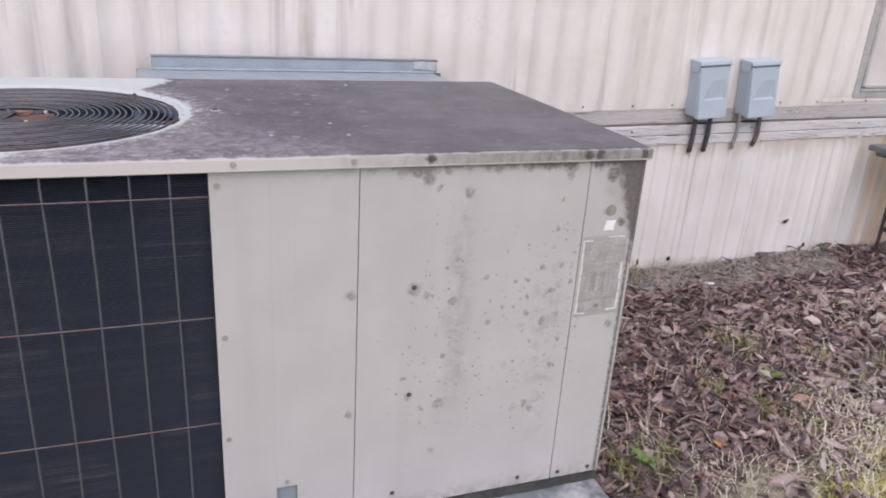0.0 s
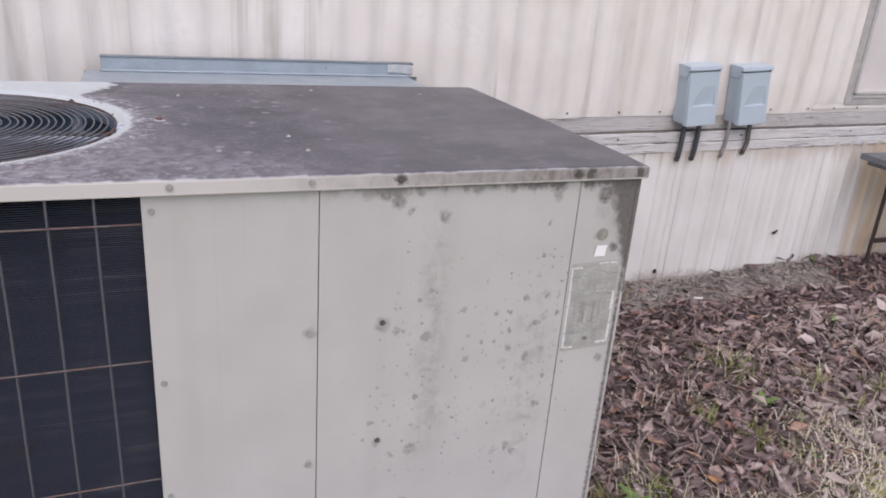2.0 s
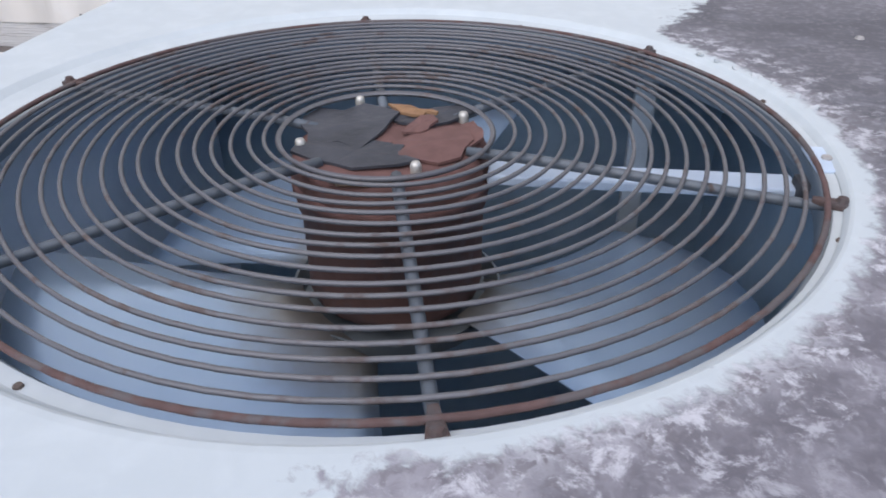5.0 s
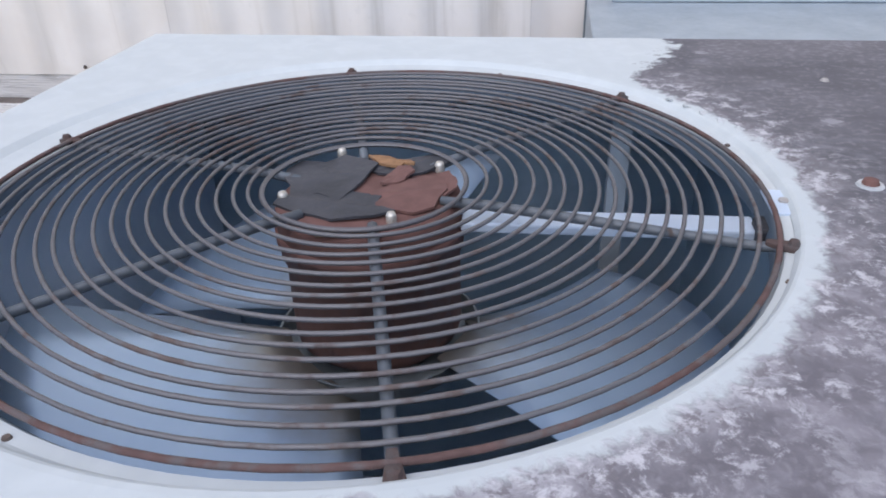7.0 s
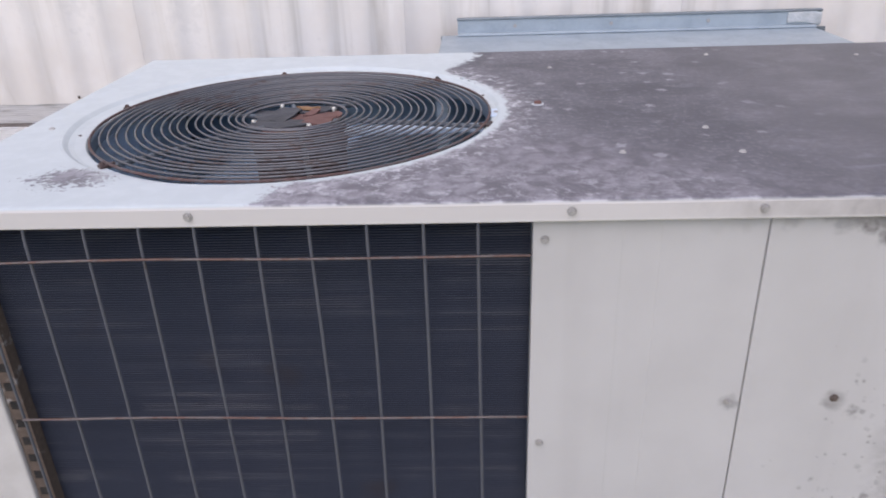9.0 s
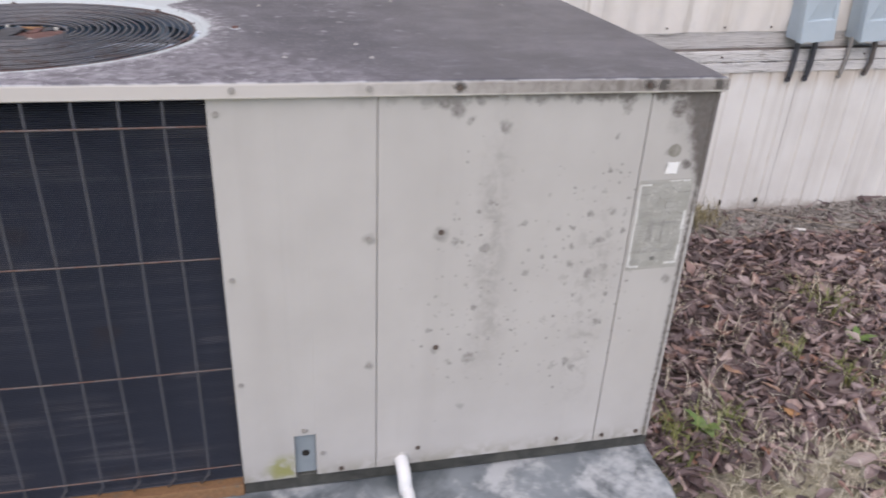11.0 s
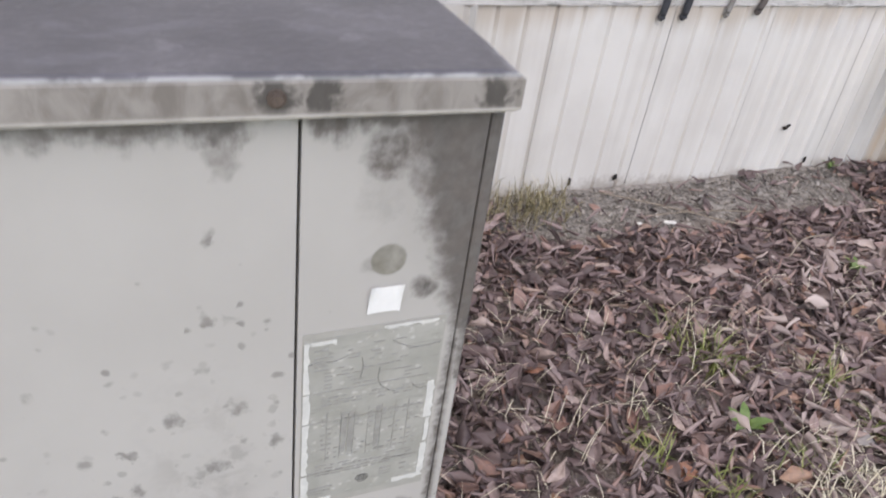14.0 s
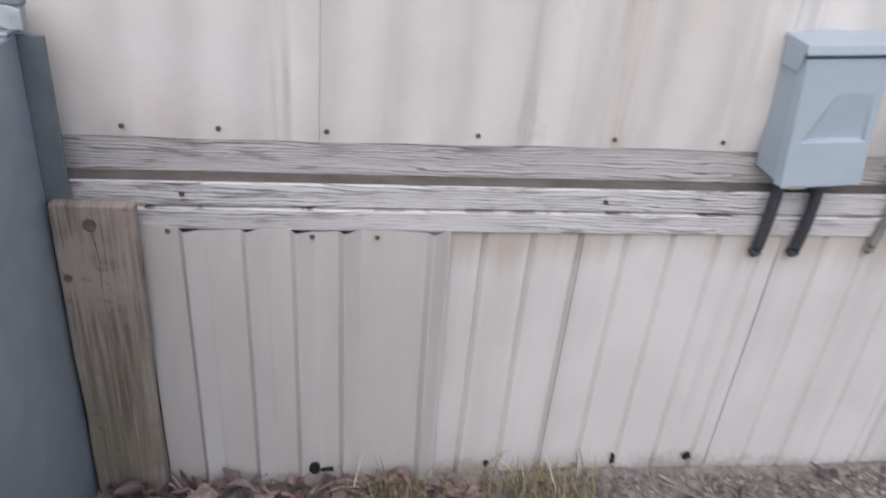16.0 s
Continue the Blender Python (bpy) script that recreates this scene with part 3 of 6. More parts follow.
PALE_LEAF = simple("pale_grey_leaf", (0.32, 0.295, 0.285), (0.47, 0.435, 0.42), 0.6, 0, 60, 0.001)
TWIG = simple("dry_twig", (0.22, 0.18, 0.14), (0.36, 0.30, 0.24), 0.8, 0, 60)
PLANK = simple("tan_plank", (0.30, 0.215, 0.14), (0.44, 0.34, 0.24), 0.8, 0, 20, 0.002, (1, 8, 8))
STRAW = blade_paint("dry_straw", (0.58, 0.52, 0.38), (0.80, 0.74, 0.58))
GRASS = blade_paint("green_grass", (0.13, 0.17, 0.05), (0.32, 0.33, 0.11))
MOSSG = blade_paint("yellow_moss", (0.36, 0.35, 0.10), (0.62, 0.58, 0.24), 0.8)
TUFT = blade_paint("faded_tuft", (0.135, 0.115, 0.055), (0.31, 0.265, 0.155), 0.8)
WEED = simple("weed_leaf", (0.085, 0.145, 0.035), (0.165, 0.24, 0.07), 0.45, 0, 60, 0.0006)
SOIL, MOSSY, CONCRETE = soil(), mossy("mossy_stone", 0.50), concrete()
HALF_MOSSY, BARE_STONE = mossy("half_mossy_stone", 0.60), mossy("bare_stone", 0.80)
PLASTIC = simple("pale_litter", (0.62, 0.60, 0.57), (0.75, 0.73, 0.70), 0.5, 0, 60)


# ---- mesh tools ----
def thing(name, x=0, y=0, z=0, label="", category="", group="", kind=""):
    ob = new(name)
    ob.location = (x, y, z)
    ob.empty_display_size = 0.05
    return tagged(ob, label, category, group, kind)


def root(ob):
    m = Vector((0, 0, 0))
    while ob is not None:
        m += ob.location
        ob = ob.parent
    return m


def part(name, bm, material, parent=None, label="", smooth=False):
    """One mesh object from a bmesh in world coordinates."""
    if parent is not None:
        bmesh.ops.translate(bm, vec=-root(parent), verts=bm.verts)
    me = bpy.data.meshes.new(name)
    bm.to_mesh(me)
    bm.free()
    me.materials.append(material)
    if smooth:
        for p in me.polygons:
            p.use_smooth = True
    ob = new(name, me)
    ob.parent = parent
    if label:
        ob["label"] = label
    return ob


def box(x0, x1, y0, y1, z0, z1, bevel=0.0, bm=None, seg=2):
    own = bmesh.new()
    bmesh.ops.create_cube(own, size=1)
    bmesh.ops.scale(own, vec=(x1 - x0, y1 - y0, z1 - z0), verts=own.verts)
    bmesh.ops.translate(own, vec=((x0 + x1) / 2, (y0 + y1) / 2, (z0 + z1) / 2), verts=own.verts)
    if bevel:
        bmesh.ops.bevel(own, geom=own.edges[:], offset=bevel, segments=seg, affect="EDGES", profile=0.5)
    if bm is None:
        return own
    me = bpy.data.meshes.new("tmp")
    own.to_mesh(me)
    own.free()
    bm.from_mesh(me)
    bpy.data.meshes.remove(me)
    return bm


def tube(points, r, sides=8, bm=None, closed=False):
    """A round bar along a line of points."""
    bm = bm or bmesh.new()
    pts = [Vector(p) for p in points]
    n = len(pts)
    rings = []
    side = None
    for i, p in enumerate(pts):
        a = pts[(i - 1) % n] if (closed or i) else p
        b = pts[(i + 1) % n] if (closed or i < n - 1) else p
        d = (b - a).normalized()
        if side is None:
            side = d.cross(Vector((0, 0, 1)))
            if side.length < 0.1:
                side = d.cross(Vector((0, 1, 0)))
        side = (side - d * side.dot(d)).normalized()
        up = side.cross(d)
        rr = r[i] if isinstance(r, (list, tuple)) else r
        rings.append([bm.verts.new(p + (side * math.cos(t) + up * math.sin(t)) * rr) for t in (2 * math.pi * k / sides for k in range(sides))])
    for i in range(n if closed else n - 1):
        a, b = rings[i], rings[(i + 1) % n]
        for k in range(sides):
            bm.faces.new((a[k], b[k], b[(k + 1) % sides], a[(k + 1) % sides]))
    if not closed:
        bm.faces.new(rings[0])
        bm.faces.new(rings[-1][::-1])
    bmesh.ops.recalc_face_normals(bm, faces=bm.faces[:])
    return bm


def curve(points, steps=8):
    """A smooth line through the points."""
    p = [Vector(q) for q in points]
    p = [2 * p[0] - p[1], *p, 2 * p[-1] - p[-2]]
    out = []
    for i in range(1, len(p) - 2):
        for s in range(steps):
            t = s / steps
            out.append(0.5 * ((2 * p[i]) + (p[i + 1] - p[i - 1]) * t + (2 * p[i - 1] - 5 * p[i] + 4 * p[i + 1] - p[i + 2]) * t * t + (3 * p[i] - p[i - 1] - 3 * p[i + 1] + p[i + 2]) * t ** 3))
    out.append(p[-2])
    return out


def lathe(profile, cx, cy, sides=64, bm=None):
    """A round shape from (radius, height) pairs."""
    bm = bm or bmesh.new()
    rings = []
    for r, z in profile:
        if r < 1e-6:
            rings.append([bm.verts.new((cx, cy, z))])
        else:
            rings.append([bm.verts.new((cx + r * math.cos(2 * math.pi * k / sides), cy + r * math.sin(2 * math.pi * k / sides), z)) for k in range(sides)])
    for a, b in zip(rings, rings[1:]):
        for k in range(sides):
            j = (k + 1) % sides
            f = [a[k % len(a)], a[j % len(a)], b[j % len(b)], b[k % len(b)]]
            f = list(dict.fromkeys(f))
            if len(f) > 2:
                bm.faces.new(f)
    bmesh.ops.recalc_face_normals(bm, faces=bm.faces[:])
    return bm


def screw_mesh():
    """Hexagon washer-head screw that points along -y."""
    bm = bmesh.new()
    for r, y0, y1, sides in ((0.0075, 0.0, -0.0015, 12), (0.0046, -0.0012, -0.0055, 6)):
        ring = []
        for y in (y0, y1):
            ring.append([bm.verts.new((r * math.cos(2 * math.pi * k / sides), y, r * math.sin(2 * math.pi * k / sides))) for k in range(sides)])
        for k in range(sides):
            bm.faces.new((ring[0][k], ring[0][(k + 1) % sides], ring[1][(k + 1) % sides], ring[1][k]))
        bm.faces.new(ring[1])
    bmesh.ops.recalc_face_normals(bm, faces=bm.faces[:])
    out = []
    for material in (STEEL, SCREW_DARK):
        me = bpy.data.meshes.new("screw")
        bm.to_mesh(me)
        me.materials.append(material)
        out.append(me)
    bm.free()
    return out


SCREWS = screw_mesh()


def screw(x, y, z, parent, dark=False, name="screw", size=1.0):
    ob = new(name, SCREWS[1 if dark else 0])
    ob.parent = parent
    ob.location = Vector((x, y, z)) - root(parent)
    ob.scale = (size, size, size)
    return ob


rng = np.random.default_rng(7)


# ---- ground ----
def ground_height(x, y):
    h = -0.036 + 0.010 * noise.noise((x * 1.7, y * 1.7, 3.1)) + 0.005 * noise.noise((x * 7, y * 7, 1.3))
    h += 0.030 * math.exp(-((x - 2.5) / 0.30) ** 2 - ((y - 1.25) / 0.22) ** 2)
    return h


def build_ground():
    xs = np.concatenate(([-300, -80, -20, -6], np.arange(-2.4, 5.2, 0.06), [7, 20, 80, 300]))
    ys = np.concatenate(([-300, -80, -20, -6], np.arange(-2.6, 1.45, 0.06), [3, 8, 20, 80, 300]))
    verts = [(x, y, ground_height(x, y)) for y in ys for x in xs]
    w = len(xs)
    faces = [(j * w + i, j * w + i + 1, (j + 1) * w + i + 1, (j + 1) * w + i) for j in range(len(ys) - 1) for i in range(w - 1)]
    me = bpy.data.meshes.new("ground")
    me.from_pydata(verts, [], faces)
    me.materials.append(SOIL)
    for p in me.polygons:
        p.use_smooth = True
    return tagged(new("ground", me), "brown soil with sparse turf beside the mobile home", "ground", kind="structure")


build_ground()

# ---- the mobile home's wall ----
SLOPE = 0.018


def rise(x):
    return SLOPE * (max(x, 0.0) - 1.2) - 0.0015 * min(x, 0.0)


def tilt(bm):
    """The home stands slightly out of level along its length."""
    for v in bm.verts:
        v.co.z += rise(v.co.x)
    return bm


wall = thing("wall_north", 0, 0, 0, "cream ribbed metal wall of a mobile home", "wall", kind="structure")
WX0, WX1, WZ0, WZ1 = 2.642, 3.46, 0.712, 1.62
bm = box(-5, WX0, 1.312, 1.42, -0.05, 2.75)
box(WX1, 7, 1.312, 1.42, -0.05, 2.75, bm=bm)
box(WX0, WX1, 1.312, 1.42, -0.05, WZ0, bm=bm)
box(WX0, WX1, 1.312, 1.42, WZ1, 2.75, bm=bm)
part("wall_core", tilt(bm), CREAM, wall)


def siding_panel(x0, x1, z0, z1, step=0.104, wavy=True, rib=1.0):
    """Sheet with soft upright ribs; its lower edge bows a little between the nails."""
    bm = bmesh.new()
    n = max(6, round((x1 - x0) / 0.0104))
    cols = []
    for i in range(n + 1):
        x = x0 + (x1 - x0) * i / n
        w = 0.5 + 0.5 * math.cos(2 * math.pi * (x - 0.239) / step)
        y = 1.2885 - 0.0118 * (0.3 + (w ** 1.6 - 0.3) * rib)
        zb = z0 + (0.0018 * math.sin(x * 5.0) + 0.0008 * math.sin(x * 29.0 + 1) if wavy else 0)
        cols.append([bm.verts.new((x, 1.2892 + (y - 1.2892) * f, h)) for h, f in ((zb, 0.05), (min(zb + 0.014, zb * 0.7 + z1 * 0.3), 0.25), (min(zb + 0.055, zb * 0.6 + z1 * 0.4), 1.0), (z1 * 0.5 + zb * 0.5, 1.0), (z1, 1.0))])
    for a, b in zip(cols, cols[1:]):
        for k in range(4):
            bm.faces.new((a[k], b[k], b[k + 1], a[k + 1]))
    bm.normal_update()
    if sum(f.normal.y for f in bm.faces) > 0:
        bmesh.ops.reverse_faces(bm, faces=bm.faces[:])
    return tilt(bm)


seam = 0.239 - 0.728 * 7
while seam < 6.0:
    x0, x1 = seam + 0.0003, seam + 0.728 - 0.0003
    if x1 < 2.6 or x0 > 3.5:
        part("siding_panel", siding_panel(x0, x1, 0.650, 2.72), SIDING, wall, smooth=True)
    else:
        part("siding_panel", siding_panel(x0, x1, 0.650, WZ0 - 0.025, rib=0.15), SIDING, wall, smooth=True)
        part("siding_panel", siding_panel(x0, x1, WZ1 + 0.02, 2.72, wavy=False), SIDING, wall, smooth=True)
        if x0 < WX0 - 0.03:
            part("siding_panel", siding_panel(x0, WX0 - 0.03, WZ0 - 0.025, WZ1 + 0.02, wavy=False), SIDING, wall, smooth=True)
        if x1 > WX1 + 0.03:
            part("siding_panel", siding_panel(max(x0, WX1 + 0.03), x1, WZ0 - 0.025, WZ1 + 0.02, wavy=False), SIDING, wall, smooth=True)
    seam += 0.728
for x in (-1.43, -1.27, -0.92, -0.58, -0.40, 0.672, 0.814, 0.978, 1.218, 1.445, 1.633, 1.99, 2.192, 2.397, 2.545, 2.682, 2.95, 3.2):
    screw(x, 1.2825, 0.668 + rise(x), wall, True, "nail", 0.55)

# the rest of the home, plain
for name, x0, x1, y0, y1, z0, z1, label in (("wall_east", 6.9, 7.0, 1.421, 5.3, -0.05, 2.75, "plain cream end wall of the mobile home"), ("wall_west", -5.0, -4.9, 1.421, 5.3, -0.05, 2.75, "plain cream end wall of the mobile home"), ("wall_south", -5.0, 7.0, 5.301, 5.4, -0.05, 2.75, "plain cream far wall of the mobile home"), ("roof", -5.05, 7.05, 1.33, 5.45, 2.80, 2.88, "flat metal roof of the mobile home")):
    tagged(part(name, box(x0, x1, y0, y1, z0, z1, 0.01), SIDING), label, "roof" if name == "roof" else "wall", kind="structure")

# two weathered trim boards below the siding
for name, z0, z1, y0, material, label in (("trim_board", 0.592, 0.668, 1.2908, BOARD_UP, "grey weathered upper trim board"), ("trim_board", 0.5475, 0.588, 1.2845, BOARD, "flaking white lower trim board")):
    for x0, x1 in ((-5, -2.1), (-2.096, 0.40), (0.404, 3.4), (3.404, 7)):
        bm = box(x0, x1, y0, 1.313 if z1 > 0.6 else 1.350, z0, z1, 0.003)
        ob = part(name, tilt(bm), material, wall, label)
for x0, x1 in ((-5, -2.1), (-2.1, 0.402), (0.402, 3.4), (3.4, 7)):
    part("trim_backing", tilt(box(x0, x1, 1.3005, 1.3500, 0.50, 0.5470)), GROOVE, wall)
    # dark brown strip laid on top of the lower board
    part("ledge_strip", tilt(box(x0, x1, 1.2880, 1.3242, 0.5860, 0.5895)), GROOVE, wall, "dark brown strip lying along the ledge")
# the lower board is two lapped strips: a fine split runs along it
for x0, x1 in ((-5, 0.45), (0.45, 3.1), (3.1, 7)):
    part("trim_lap", tilt(box(x0 + 0.002, x1 - 0.002, 1.2795, 1.3000, 0.509, 0.5445, 0.002)), BOARD, wall)
for x, z in ((0.763, 0.568), (1.45, 0.566), (2.05, 0.568), (2.66, 0.57), (-1.2, 0.57), (1.95, 0.63), (1.0, 0.515), (0.79, 0.514)):
    screw(x, 1.2838 if z < 0.6 else 1.2938, z + rise(x), wall, True, "board_nail" if z < 0.6 else "nail", 0.62)

# ---- skirting sheets ----
skirting = thing("skirting", 0, 0, 0, "cream ribbed metal skirting under the mobile home", "skirting", kind="structure")


def skirt_sheet(x0, x1, y, z0, z1, first, step=0.0835, deep=0.006, fine=False):
    """Sheet with narrow pressed upright grooves."""
    bm = bmesh.new()
    xs = [(x0, 0.0)]
    centres = list(first) if isinstance(first, tuple) else [first + k * step for k in range(int((x1 - first) / step) + 1)]
    for c in centres:
        wide = ((-0.010, 0.0), (-0.001, -deep), (0.002, -deep), (0.026, 0.0))
        thin = ((-0.0025, 0.0), (0.0, -deep), (0.001, -deep), (0.010, 0.0))
        for d, h in thin if fine else wide:
            if x0 < c + d < x1:
                xs.append((c + d, h))
        mid = c + step * 0.55
        if x0 < mid < x1 and not fine:
            xs.append((mid, 0.0012))
    xs.append((x1, 0.0))
    cols = []
    xs.sort()
    for x, h in xs:
        cols.append([bm.verts.new((x, y - h - 0.003 * math.sin(3 * x + 5 * z), z if k else z)) for k, z in enumerate(np.linspace(z0, z1, 6))])
        cols[-1].append(bm.verts.new((x, y - h + 0.004, z1 - 0.001)))
    for a, b in zip(cols, cols[1:]):
        for k in range(6):
            bm.faces.new((a[k], b[k], b[k + 1], a[k + 1]))
    bmesh.ops.recalc_face_normals(bm, faces=bm.faces[:])
    if sum(f.normal.y for f in bm.faces) > 0:
        bmesh.ops.reverse_faces(bm, faces=bm.faces[:])
    return bm


for x0, x1, y, top, first in ((-5, -2.6, 1.283, 0.52, -4.98), (-2.6, -0.9, 1.281, 0.52, -2.58), (-0.9, 0.55, 1.284, 0.52, -0.88), (1.15, 1.425, 1.2868, 0.522, 1.250), (1.4264, 1.788, 1.2872, 0.522, 1.50), (1.7894, 2.146, 1.2866, 0.522, 1.868), (2.1474, 2.548, 1.2864, 0.525, 2.23), (2.5494, 3.6, 1.286, 0.525, 2.60), (3.58, 7, 1.282, 0.525, 3.61)):
    right = x0 > 2.1
    bm = skirt_sheet(x0, x1, y, -0.12, top, first, deep=-0.015 if x0 > 2.5 else -0.006 if right else 0.010, fine=not right)
    for v in bm.verts:
        if v.co.z > 0.3:
            v.co.z += rise(v.co.x)
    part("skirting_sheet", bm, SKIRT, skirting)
bm = skirt_sheet(0.694, 1.198, 1.2705, -0.12, 0.514, (0.770, 0.866, 0.944, 1.022, 1.168), 0.06, -0.013)
for v in bm.verts:
    v.co.x -= 0.020 * (v.co.z - 0.27)
    if v.co.x > 1.175 or v.co.x < 0.70:
        v.co.y += 0.006
    if v.co.z > 0.5:
        v.co.z += SLOPE * (v.co.x - 1.2) + 0.0025 * math.sin(v.co.x * 37)
part("skirting_sheet", bm, SKIRT_BEIGE, skirting, "separate beige sheet lapped over its neighbour")
for x, y, z in ((0.74, 1.268, 0.503), (0.965, 1.268, 0.500), (1.07, 1.266, 0.502)):
    screw(x, y, z, skirting, True, "nail", 0.55)


def ragged(cx, cz, w, h, y, seed):
    """Torn hole with a burnt-looking rim."""
    r = random.Random(seed)
    bm = bmesh.new()
    n = 11
    ring = []
    for k in range(n):
        a = 2 * math.pi * k / n
        s = r.uniform(0.55, 1.15)
        ring.append(bm.verts.new((cx + w * s * math.cos(a), y, cz + h * s * math.sin(a))))
    deep = [bm.verts.new((v.co.x, y + 0.004, v.co.z)) for v in ring]
    bm.faces.new(ring)
    for k in range(n):
        bm.faces.new((ring[k], deep[k], deep[(k + 1) % n], ring[(k + 1) % n]))
    bmesh.ops.recalc_face_normals(bm, faces=bm.faces[:])
    return bm


for i, (x, z, w, h, y) in enumerate(((0.970, 0.004, 0.011, 0.018, 1.2615), (0.995, -0.004, 0.014, 0.006, 1.2655), (1.312, -0.008, 0.005, 0.010, 1.2785), (1.577, 0.0, 0.006, 0.016, 1.2785), (1.739, 0.006, 0.010, 0.012, 1.2785), (2.352, 0.143, 0.012, 0.006, 1.2735), (2.365, 0.151, 0.007, 0.006, 1.2735), (2.50, 0.02, 0.007, 0.014, 1.2735))):
    part("torn_hole", ragged(x, z, w, h, y, i), HOLE, skirting, "black torn hole")

# ---- window ----
window = thing("window_1", (WX0 + WX1) / 2, 1.30, WZ0, "aluminium framed window with a pale cream pane", "window", kind="structure")
for x0, x1, z0, z1 in ((WX0 - 0.045, WX1 + 0.045, WZ0 - 0.03, WZ0 - 0.002), (WX0 - 0.045, WX1 + 0.045, WZ1 + 0.002, WZ1 + 0.045), (WX0 - 0.045, WX0 - 0.012, WZ0 - 0.002, WZ1 + 0.002), (WX1 + 0.012, WX1 + 0.045, WZ0 - 0.002, WZ1 + 0.002)):
    part("window_frame", tilt(box(x0, x1, 1.2795, 1.312, z0, z1, 0.002)), ALU, window)
for x0, x1, z0, z1 in ((WX0 - 0.012, WX1 + 0.012, WZ0 - 0.002, WZ0 + 0.011), (WX0 - 0.012, WX1 + 0.012, WZ0 + 0.013, WZ0 + 0.024), (WX0 - 0.012, WX0 + 0.004, WZ0 + 0.011, WZ1), (WX1 - 0.004, WX1 + 0.012, WZ0 + 0.011, WZ1)):
    part("sash", tilt(box(x0, x1, 1.2745, 1.300, z0, z1, 0.002)), ALU, window)
part("pane", tilt(box(WX0, WX1, 1.297, 1.303, WZ0 + 0.012, WZ1)), PANE, window)
for k in range(9):
    x = WX0 - 0.005 + k * 0.095
    screw(x, 1.279, WZ0 - 0.016 + SLOPE * (x - 1.2), window, False, size=0.45)
for k in range(6):
    screw(WX0 - 0.03, 1.279, WZ0 + 0.05 + k * 0.11 + SLOPE * 1.4, window, False, size=0.45)

# ---- concrete pad and unit ----
bm = box(-1.10, 0.625, -0.30, 0.95, -0.10, 0.0, 0.018, seg=3)
bmesh.ops.subdivide_edges(bm, edges=[e for e in bm.edges if e.calc_length() > 0.3], cuts=20, use_grid_fill=True)
for v in bm.verts:
    v.co += Vector((0.006 * noise.noise(v.co * 9), 0.006 * noise.noise(v.co * 9 + Vector((4, 0, 0))), 0.004 * noise.noise(v.co * 6)))
    if v.co.x > 0.5 and v.co.y < -0.1:
        v.co.x -= 0.25 * (-(v.co.y + 0.1)) ** 1.2
pad = part("concrete_pad", bm, CONCRETE, smooth=True)
tagged(pad, "damp grey concrete pad with pale stains", "pad", kind="structure")

unit = thing("air_conditioner", 0, 0, 0, "cream packaged air conditioner with mildew on a concrete pad", "air conditioner")
X0, X1, Y1 = -0.978, 0.6158, 0.812


def build_lid():
    x0, x1, y0, y1 = -0.990, 0.6175, -0.0125, 0.825
    cx, cy = FAN
    angles = sorted([2 * math.pi * k / 96 for k in range(96)] + [math.atan2(y - cy, x - cx) % (2 * math.pi) for x in (x0, x1) for y in (y0, y1)])
    bm = bmesh.new()

    def edge(a, inset):
        c, s = math.cos(a), math.sin(a)
        ts = []
        if abs(c) > 1e-9:
            ts.append(((x1 - inset if c > 0 else x0 + inset) - cx) / c)
        if abs(s) > 1e-9:
            ts.append(((y1 - inset if s > 0 else y0 + inset) - cy) / s)
        t = min(ts)
        return cx + c * t, cy + s * t

    rows = []
    for r, z, off in ((0.2975, 0.803, 0), (0.298, 0.809, 0), (0.3005, 0.8175, 0), (0.305, 0.8226, 0.1), (0.3170, 0.8234, 0.5), (0.3225, 0.8248, 0.9), (0.3268, 0.8284, 1.0), (0.3290, 0.8296, 1.0), (0.3330, TOP, 1.0)):
        rows.append([bm.verts.new((cx - 0.012 * off + r * math.cos(a), cy + 0.012 * off + r * math.sin(a), z)) for a in angles])
    for inset, z in ((0.005, TOP), (0.0015, TOP - 0.0015), (0.0, TOP - 0.005), (0.0, TOP - 0.024), (0.0015, TOP - 0.026), (0.006, TOP - 0.026)):
        row = []
        for a in angles:
            x, y = edge(a, inset)
            row.append(bm.verts.new((x, y, z)))
        rows.append(row)
    n = len(angles)
    for a, b in zip(rows, rows[1:]):
        for k in range(n):
            bm.faces.new((a[k], a[(k + 1) % n], b[(k + 1) % n], b[k]))
    bmesh.ops.recalc_face_normals(bm, faces=bm.faces[:])
    if max(bm.faces, key=lambda f: f.calc_area()).normal.z < 0:
        bmesh.ops.reverse_faces(bm, faces=bm.faces[:])
    return bm


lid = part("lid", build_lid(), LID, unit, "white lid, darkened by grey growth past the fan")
for x, dark in ((-0.624, False), (-0.204, False), (0.0, False), (0.143, True), (0.470, True), (-0.93, False)):
    screw(x, -0.0128, 0.817, lid, dark, size=0.72)
for a, d in ((-22, 0.309), (-45, 0.309), (-110, 0.311), (-165, 0.318), (75, 0.315), (20, 0.310)):
    ca, sa = math.cos(radians(a)), math.sin(radians(a))
    bm = lathe([(0, 0.8250), (0.0020, 0.8246), (0.0028, 0.8225)], FAN[0] + d * ca, FAN[1] + d * sa, 10)
    part("rivet", bm, SCREW_DARK, lid)
